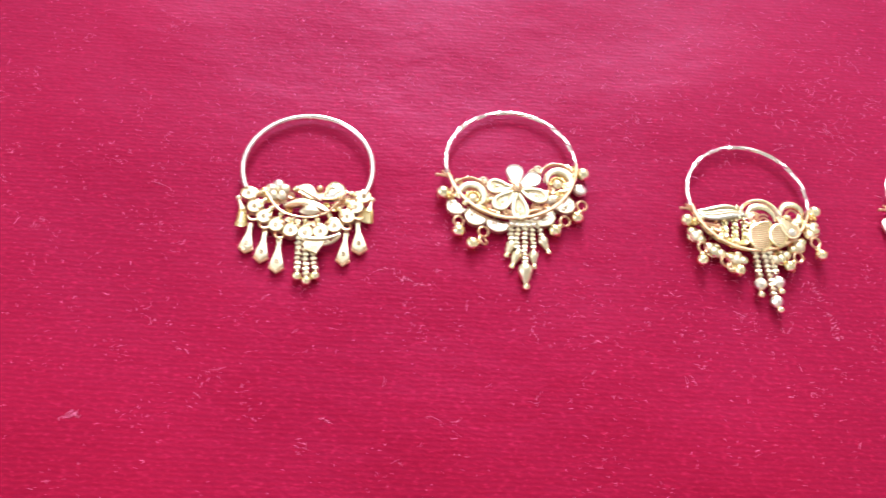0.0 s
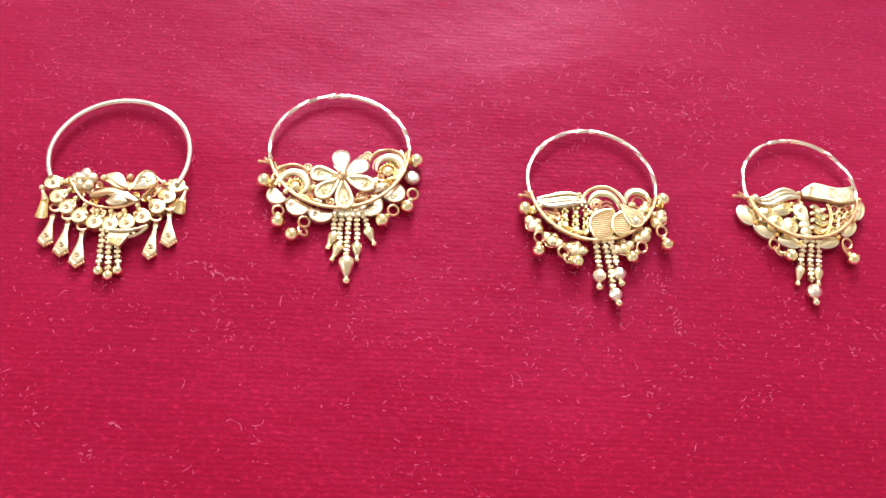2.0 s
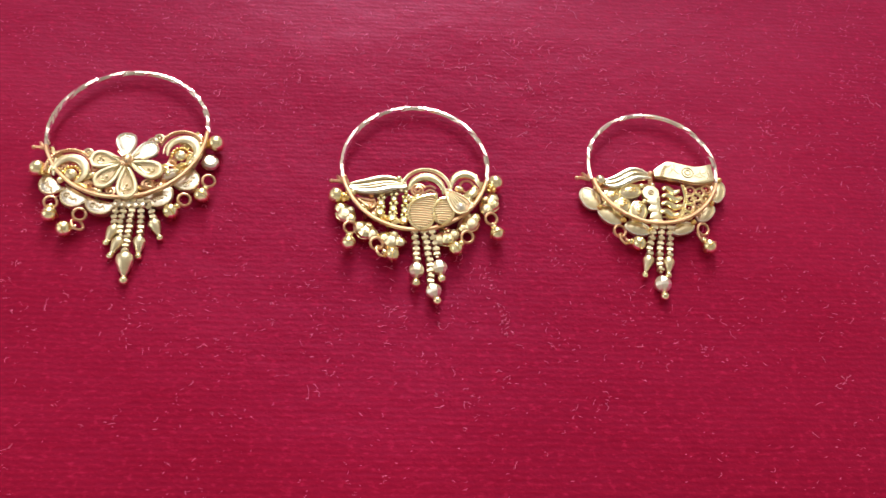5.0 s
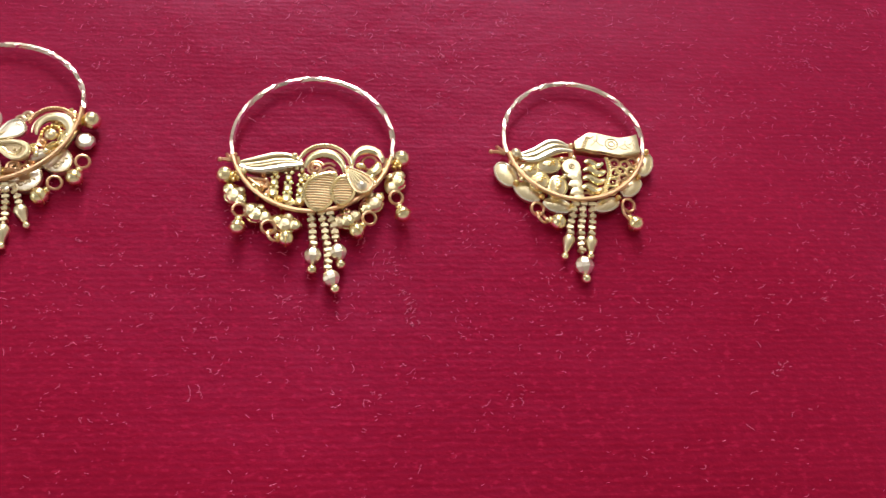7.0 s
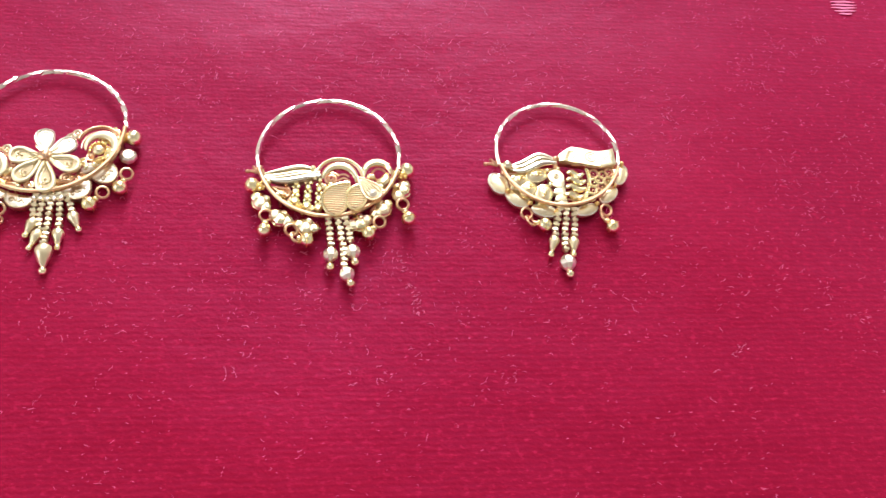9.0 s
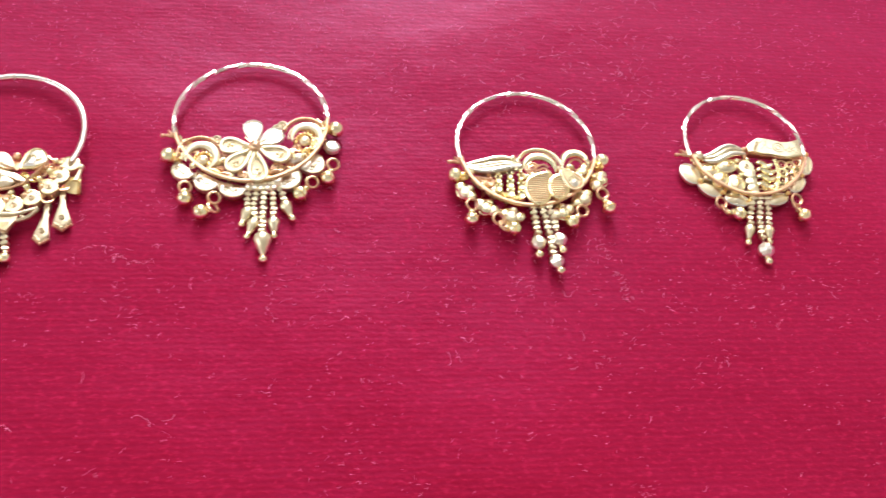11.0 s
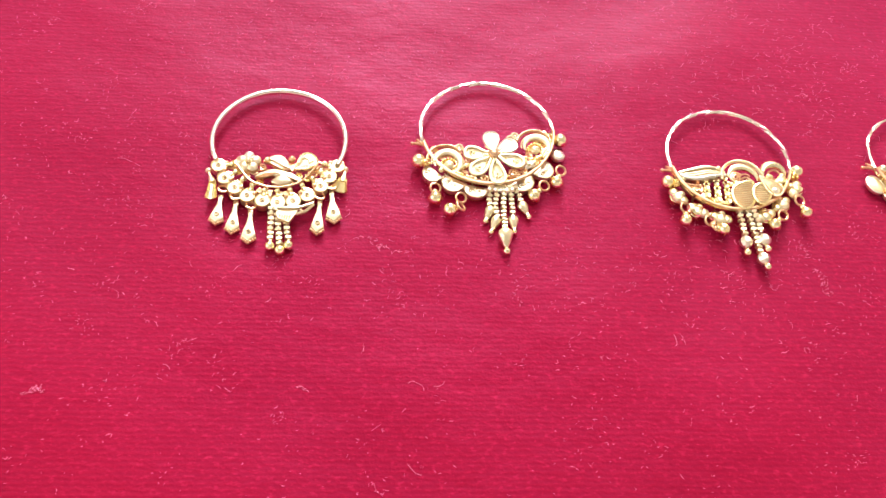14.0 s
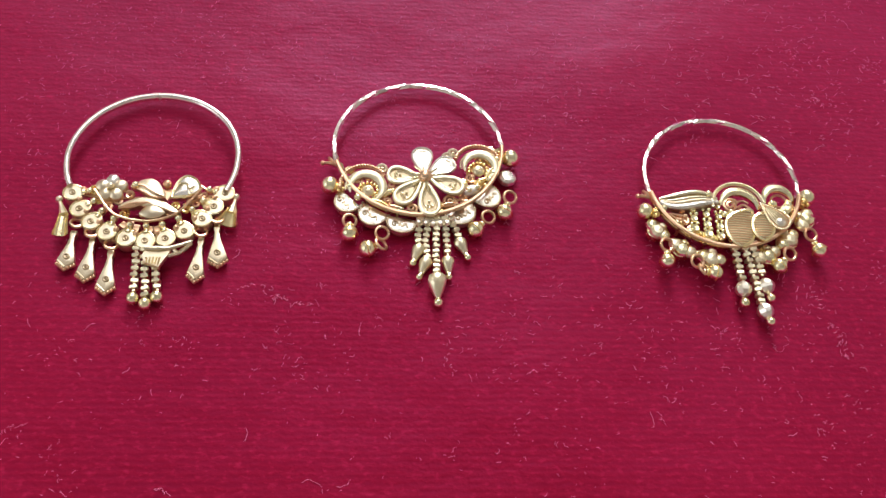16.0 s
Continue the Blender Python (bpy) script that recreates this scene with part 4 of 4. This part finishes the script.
    return e


# ---------------------------------------------------------------- ring with a net of gem-set discs
def bell(parent, hang, top, corner_l, corner_r, tip):
    """A flat kite-shaped drop on a stem, with a dot and a chevron of grains along its lower edge."""
    a, t = Vector((*top, 0)), Vector((*tip, 0))
    d = t - a
    n, u = d.length, d.normalized()
    side = Vector((-u.y, u.x, 0))
    w = abs((Vector((*corner_l, 0)) - Vector((*corner_r, 0))).dot(side)) / 2
    half = [(0, 0.42), (n * 0.1, 0.5), (n * 0.12, 0.38), (n * 0.24, 0.36), (n * 0.26, 0.46), (n * 0.34, 0.44), (n * 0.8, w), (n * 0.95, 0.08)]
    o = turned([(p, -q) for p, q in half] + [(p, q) for p, q in reversed(half)], *top, math.degrees(math.atan2(d.y, d.x)))
    s = Shape()
    plate(s, o, 0.4, 1.35, 0.08)
    ob = part("bell_drop", s, TAN, parent, "slender kite-shaped drop")
    s = Shape()
    for k in (-1, 1):
        sweep(s, [a + u * n * 0.83 + side * k * w * 1.0 + Vector((0, 0, 1.2)), a + u * n * 0.99 + Vector((0, 0, 1.2))], 0.2, 6)
    part("lower_rim", s, KHAKI, ob)
    s = Shape()
    for k in range(7):
        v = (k - 3) / 3
        ball(s, a + u * n * (1.03 - 0.13 * abs(v)) + side * (w * 0.98 * v) + Vector((0, 0, 0.95)), 0.33, 8, 6)
    part("grain_row", s, ROSE, ob, "row of rosy grains")
    s = Shape()
    spot = a + u * n * 0.72 + Vector((0, 0, 1.5))
    ring(s, spot, 0.4, 0.14, n=14, sides=6)
    ball(s, spot, 0.17, 7, 5)
    part("dot", s, KHAKI, ob)
    s = Shape()
    ring(s, (*hang, 1.7), 0.92, 0.26, (0.15, 0.3, 0.9))
    part("jump_ring", s, ROSE, ob)


def disc_ring():
    e = nose_ring(-27.37, 91.61, "gold hoop nose ring with dotted discs, bell drops and chains")
    cx, cy, r, ry = -0.05, 10.3, 13.35, 13.65
    hoop(e, cx, cy, r, ry, -27, 205, 0.62, 0, HOOP, 2.6, 1.3)
    discs = ((-11.6, 3.4), (-10.1, 0.4), (-8.0, -1.9), (-5.4, -3.7), (-2.4, -4.8), (0.5, -5.2), (3.5, -4.7), (6.2, -3.3), (8.7, -1.0), (10.3, 1.3), (11.8, 3.9))
    knobs = ((-9.0, 3.6), (-8.1, 1.7), (-6.6, -0.1), (-4.6, -1.4), (-2.1, -2.5), (0.4, -2.6), (2.8, -2.3), (5.1, -1.1), (7.0, 0.5), (8.5, 2.1), (9.3, 4.3))
    for (x, y), (kx, ky) in zip(discs, knobs):
        s = Shape()
        o = []
        way = math.degrees(math.atan2(ky - y, kx - x))
        for px, py in oval(22, 1.45, 1.45):
            o.append((px + 0.45 * max(0.0, px / 1.45) ** 4, py))
        o = turned(o, x, y, way)
        plate(s, o, 0.7, 2.45, 0.05)
        ob = part("dotted_disc", s, TAN, e, "round disc with a raised dot")
        s = Shape()
        rim(s, o, 2.42, 0.17, 0.96)
        part("rim", s, GOLD, ob)
        s = Shape()
        ball(s, (x, y, 2.52), 0.2, 8, 6)
        ring(s, (x, y, 2.54), 0.42, 0.14, n=14, sides=6)
        part("dot", s, KHAKI, ob)
        s = Shape()
        ball(s, (kx, ky, 2.6), 0.58, 10, 7)
        revolve(s, (kx, ky, 2.4), (x - kx, y - ky, -0.2), [(0.3, 0.5), (0.6, 0.34), (0.8, 0.5), (1.2, 0.5)], 8)
        part("stud", s, BRIGHT, ob, "small round stud on a neck")
    s = Shape()
    sweep(s, curve([(x, y, 1.7) for x, y in discs], 4), 0.3, 5)
    sweep(s, curve([(-12.0, 3.6, 1.7), (-6.0, 3.0, 1.7), (0, 3.0, 1.7), (6.0, 3.2, 1.7), (11.8, 4.0, 1.7)], 6), 0.3, 5)
    for (x, y), (kx, ky) in zip(discs, knobs):
        sweep(s, [(x, y, 1.6), (kx, ky, 1.8), (kx * 0.8, ky + 1.6, 1.8)], 0.22, 5)
    part("back_frame", s, ROSE, e)
    granules("grain", e, [(-10.3, 2.2), (-8.9, -0.1), (-6.7, -2.0), (-4.0, -3.3), (-1.0, -3.9), (2.1, -3.8), (4.9, -2.8), (7.5, -1.0), (9.3, 0.8), (10.3, 3.0), (-10.0, 4.0), (10.4, 4.6), (-4.2, 2.6), (6.4, 1.8), (7.8, 3.0)], 0.5, ROSE, 2.4)
    s = Shape()
    sweep(s, curve([(-8.0, 3.4, 3.1), (-4.6, -0.9, 3.3), (0.3, -2.2, 3.3), (4.8, -0.7, 3.3), (8.2, 4.2, 3.1)], 12), 0.21, 7)
    part("crescent_wire", s, ROSE, e, "curved rosy gold wire")
    s = Shape()
    ball(s, (-5.7, 4.1, 3.4), 0.55, 10, 7)
    rosette = part("rosette", s, PALE, e, "small five-petal rosette")
    for k in range(5):
        a = 90 + 72 * k
        px, py = turned([(0.15, 0)], -5.7, 4.1, a)[0]
        s = Shape()
        plate(s, turned(oval(18, 1.2, 1.1), *turned([(1.2, 0)], px, py, a)[0], a), 2.2, 3.0, 0.45, 4)
        part("petal", s, WHITE if k == 0 else TAN, rosette)
    x, y, a = -2.8, 4.6, -21
    s = Shape()
    plate(s, turned(blade(6.0, 3.0, 0.9, 0.2, 1.1), x, y, a), 1.9, 3.0, 0.45, 4)
    top_leaf = part("leaf", s, TAN, e, "bowed polished leaf over a rosy bud")
    s = Shape()
    vein(s, x, y, a, 6.0, 0.9, 0.2, -0.55, 3.4, 0.24, 0.15, 0.98)
    vein(s, x, y, a, 6.0, 0.9, 0.2, -1.3, 3.1, 0.22, 0.05, 0.98)
    part("vein", s, ROSE, top_leaf)
    s = Shape()
    ball(s, (-1.9, 4.4, 3.4), 0.62, 9, 7)
    part("bud", s, BRIGHT, top_leaf)
    s = Shape()
    ball(s, (2.8, 5.0, 2.8), 0.75, 10, 7)
    plate(s, [(1.9, 4.4), (3.0, 2.2), (3.9, 4.4)], 1.8, 2.4, 0.1)
    part("pendant_stud", s, ROSE, e, "round stud on a rosy triangle")
    s = Shape()
    o = turned(tear(5.0, 4.3, 30, 0.8), 3.7, 2.5, 42)
    plate(s, o, 1.9, 3.0, 0.35, 5)
    broad = part("leaf", s, WHITE, e, "broad drop leaf with an engraved curl")
    s = Shape()
    rim(s, o, 3.05, 0.22, 0.96)
    sweep(s, curve([(*p, 3.42) for p in turned([(1.0, 0.5), (2.2, 1.0), (3.2, 0.3), (2.8, -0.6), (3.8, -0.9)], 3.7, 2.5, 42)], 6), 0.16, 5)
    for k in range(4):
        p, q = turned([(2.4 + 0.5 * k, -1.5 + 0.12 * k), (2.6 + 0.5 * k, -1.0 + 0.12 * k)], 3.7, 2.5, 42)
        sweep(s, [(*p, 3.25), (*q, 3.3)], 0.12, 4)
    part("engraving", s, GOLD, broad)
    x, y, a = -4.2, 0.7, -6
    s = Shape()
    plate(s, turned(blade(9.6, 1.8, 1.4, 0.0, 0.7), x, y, a), 2.0, 2.9, 0.3, 4)
    feather = part("leaf", s, TAN, e, "long bowed feather leaf")
    s = Shape()
    for k in range(5):
        p = turned([(0.2 + 0.5 * k, -0.6 + 0.1 * k), (1.6 + 0.6 * k, 0.4 + 0.14 * k), (3.4 + 0.4 * k, 1.0 - 0.02 * k)], x, y, a)
        sweep(s, curve([(*q, 3.1) for q in p], 5), lambda u: 0.1 + 0.14 * math.sin(math.pi * u), 6)
    vein(s, x, y, a, 9.6, 1.4, 0.0, -0.8, 2.8, 0.26, 0.3, 0.98)
    part("barb", s, ROSE, feather, "rosy feather strokes")
    s = Shape()
    plate(s, turned(blade(4.0, 2.6, 0.3), -0.9, -0.6, 3), 2.2, 3.0, 0.45, 4)
    part("seed", s, TAN, e, "plump seed-shaped boss")
    for k, (x, y) in enumerate(((-7.6, 2.4), (-4.4, 2.2), (-3.0, 3.3), (4.2, 1.5), (6.7, 3.2), (7.5, 1.9), (-3.4, -0.2), (3.8, 0.2), (1.9, 3.0), (-8.6, 4.2), (8.6, 3.5), (-5.8, 1.2), (5.9, 0.9))):
        s = Shape()
        spiral(s, (x, y, 2.1), 0.85, 1.4, 0.24, 70 * k, 1 if k % 2 else -1)
        part("wire_curl", s, ROSE if k % 3 else DEEP, e)
    for x, y in ((-3.1, -2.3), (-1.1, -2.7), (0.9, -3.0), (2.0, -2.9)):
        s = Shape()
        plate(s, turned([(-0.5, -0.5), (0.5, -0.5), (0.5, 0.5), (-0.5, 0.5)], x, y, 12 * x), 1.2, 2.3, 0.0)
        part("cube", s, ROSE, e)
    for p0, p1, p2, r0, r1 in (((-13.5, 2.3), (-12.4, -0.4), (-12.4, -4.2), 0.75, 1.25), ((13.5, 3.4), (13.1, 1.1), (12.3, -1.5), 0.85, 1.9)):
        s = Shape()
        trough(s, p1, p2, r0, r1, 2.3)
        cone = part("end_cone", s, GOLD, e, "open flared cone of yellow sheet gold")
        s = Shape()
        ball(s, (*p0, 2.0), 0.62, 9, 7)
        revolve(s, (*p0, 2.0), (p1[0] - p0[0], p1[1] - p0[1], -0.1), [(0.4, 0.3), (1.2, 0.34), (2.2, 0.6), (3.0, 0.72)], 8)
        part("neck", s, PALE, cone)
    for hang, top, cl, cr, tip in (
            ((-10.3, -1.8), (-10.6, -2.9), (-12.4, -8.5), (-9.8, -8.2), (-11.1, -9.4)), ((-7.8, -3.5), (-7.6, -4.2), (-9.2, -10.3), (-6.6, -10.1), (-7.9, -11.4)),
            ((-4.6, -5.6), (-4.6, -6.1), (-5.9, -12.4), (-3.3, -12.3), (-4.6, -13.5)), ((8.6, -3.0), (8.7, -3.7), (7.2, -10.1), (9.6, -10.1), (8.35, -11.2)),
            ((10.8, -0.5), (10.8, -1.2), (10.3, -7.4), (13.1, -7.3), (11.6, -8.5))):
        bell(e, hang, top, cl, cr, tip)
    for a, b in (((-0.6, -6.4), (-0.4, -14.4)), ((0.6, -6.6), (1.5, -15.3)), ((2.2, -7.4), (3.1, -14.1))):
        s = Shape()
        ball(s, (*b, 1.0), 1.0, 14, 10)
        ob = part("tassel", s, BRIGHT, e, "chain with a round bead")
        chain(ob, [Vector((*a, 2.0)), Vector(((a[0] + b[0]) / 2, (a[1] + b[1]) / 2, 1.2)), Vector((b[0], b[1] + 0.9, 1.1))], 1.15)
    s = Shape()
    plate(s, [(0.7, -6.9), (4.7, -6.8), (4.2, -7.9), (3.1, -9.9), (0.9, -9.2), (0.4, -8.0)], 2.0, 2.7, 0.05)
    fan = part("fan", s, TAN, e, "folded fan plate below the discs")
    s = Shape()
    sweep(s, curve([(0.7, -6.7, 2.8), (3.0, -6.8, 2.9), (4.9, -6.5, 2.8), (7.6, -5.3, 2.6)], 8), lambda u: 0.42 - 0.14 * u, 7)
    sweep(s, curve([(4.3, -7.9, 2.5), (6.0, -7.2, 2.5), (7.5, -5.5, 2.5)], 6), 0.34, 6)
    sweep(s, [(5.0, -6.7, 2.4), (5.6, -7.2, 2.4)], 0.3, 6)
    part("arm", s, TAN, fan)
    for k in range(5):
        part("rib", sweep(Shape(), [(1.2 + 0.5 * k, -8.3 + 0.02 * k, 2.78), (1.25 + 0.42 * k, -9.25 - 0.08 * k, 2.74)], 0.14, 5), GOLD, fan)
    return e


disc_ring()
flower_ring()
wing_ring()
leaf_ring()


# ---------------------------------------------------------------- lint on the velvet
def fibre(s, rng, x, y, length, wire, curl, lying=0.0):
    a, z = rng.uniform(0, 2 * math.pi) if rng.random() > lying else rng.gauss(0, 0.35), 0.06
    pts = [(x, y, z)]
    bend = rng.uniform(-curl, curl) * 0.6
    n = 3 if length < 0.5 else 6
    for k in range(n):
        step = length / n * rng.uniform(0.6, 1.4)
        x, y = x + step * math.cos(a), y + step * math.sin(a)
        a += bend + rng.gauss(0, 0.8) * curl
        pts.append((x, y, 0.08 + 0.24 * rng.random()))
    sweep(s, pts, wire, 3)


def lint():
    rng = random.Random(4)
    s = Shape()
    for _ in range(1500):
        x, y = rng.uniform(-110, 215), rng.uniform(-10, 185)
        if y < 66 and rng.random() < 0.5:
            continue
        spread = rng.uniform(0.8, 5.0)
        for _ in range(rng.randint(2, 14)):
            size = min(1.9, 0.16 + rng.expovariate(3.4))
            fibre(s, rng, rng.gauss(x, spread), rng.gauss(y, spread), size, rng.uniform(0.02, 0.04), 0.6, 0.5)
    for x, y, spread, n in ((-1, 77, 4, 16), (-6, 68, 4, 10), (19, 71, 3, 8), (60, 64, 12, 24), (60, 86, 9, 60), (95, 120, 14, 80), (118, 110, 12, 60), (60, 128, 20, 80), (150, 90, 20, 50)):
        for _ in range(n):
            fibre(s, rng, rng.gauss(x, spread), rng.gauss(y, spread), rng.uniform(0.3, 1.6), rng.uniform(0.022, 0.04), 0.7, 0.4)
    ob = part("lint", s, LINT, smooth=False)
    tagged(ob, "stray pink lint fibres on the velvet", "lint", kind="stuff")
    s = Shape()
    for x0, y0, x1, y1, n in ((77, 81.5, 80.4, 69.8, 26), (80.2, 69.6, 80.6, 70.4, 8), (18, 76, 19.5, 66, 14), (134, 61, 137, 63, 12), (165, 107, 167, 108, 8), (160, 53.5, 164, 54.2, 14)):
        for _ in range(n):
            k = rng.random()
            fibre(s, rng, rng.gauss(x0 + (x1 - x0) * k, 0.45), rng.gauss(y0 + (y1 - y0) * k, 0.45), rng.uniform(0.25, 0.8), 0.04, 0.6, 0.4)
    for x, y, length, way, bend in ((-59.4, 97.9, 5.5, -4, -0.35), (-54.8, 65.8, 2.2, 60, 0.9), (-1.5, 49.4, 4.2, 35, -1.1), (3.2, 48.9, 2.4, -20, 0.8), (-1.5, 34.5, 3.4, -70, 0.5), (-9.8, 55.3, 2.0, 50, 0.6),
                                 (-13.8, 84.9, 1.6, 20, 0.5), (22.4, 64.6, 1.2, 80, 0.4), (30.2, 59.6, 1.0, 10, 0.7), (48.6, 57.5, 2.6, 65, 0.5), (79.6, 69.4, 1.1, 80, 0.2), (103.8, 37.2, 1.0, 20, 0.6), (-43.6, 51.5, 1.8, 100, 0.7), (-27.8, 65.5, 1.4, 15, 0.5)):
        pts, a = [(x, y, 0.1)], radians(way)
        for k in range(10):
            x, y, a = x + length / 10 * math.cos(a), y + length / 10 * math.sin(a), a + 0.6 * bend * (0.3 + 0.5 * math.sin(1.3 * k))
            pts.append((x, y, 0.14 + 0.1 * math.sin(0.9 * k)))
        sweep(s, pts, 0.028, 4)
    for x, y, spread, n in ((66, 130, 16, 70), (82, 118, 9, 40), (92, 134, 12, 50), (48, 124, 12, 30)):
        for _ in range(n):
            fibre(s, rng, rng.gauss(x, spread), rng.gauss(y, 0.7 * spread), rng.uniform(0.4, 1.7), 0.033, 0.7, 0.4)
    for x, y, n in ((-66.2, 47.5, 20), (-6.5, 78.4, 11), (-9.5, 79.7, 5), (-3.4, 77.0, 6), (-20.0, 48.9, 5)):
        for _ in range(n):
            fibre(s, rng, rng.gauss(x, 0.8), rng.gauss(y, 0.5), rng.uniform(0.4, 1.3), 0.04, 0.9, 0.3)
    ob = part("lint_streak", s, SCUFF, smooth=False)
    tagged(ob, "pale lint streaks rubbed into the velvet", "lint", kind="stuff")


def worn_patch():
    """A spot where the pile is rubbed off and the pale ribs of the backing show."""
    rng = random.Random(9)
    s = Shape()
    for k in range(6):
        y = 140.2 + 0.85 * k
        half = 3.0 * math.sqrt(max(0.05, 1 - ((k - 2.8) / 3.3) ** 2))
        line = [(175.0 + u * half + rng.uniform(-0.2, 0.2), y + 0.08 * rng.uniform(-1, 1), 0.12) for u in (-1, -0.6, -0.2, 0.2, 0.6, 1)]
        sweep(s, curve(line, 3), lambda u: 0.06 + 0.2 * math.sin(math.pi * u), 6, flat=0.5)
    tagged(part("worn_patch", s, SCUFF), "pale ribs of backing in a worn velvet spot", "worn patch", kind="stuff")


lint()
worn_patch()
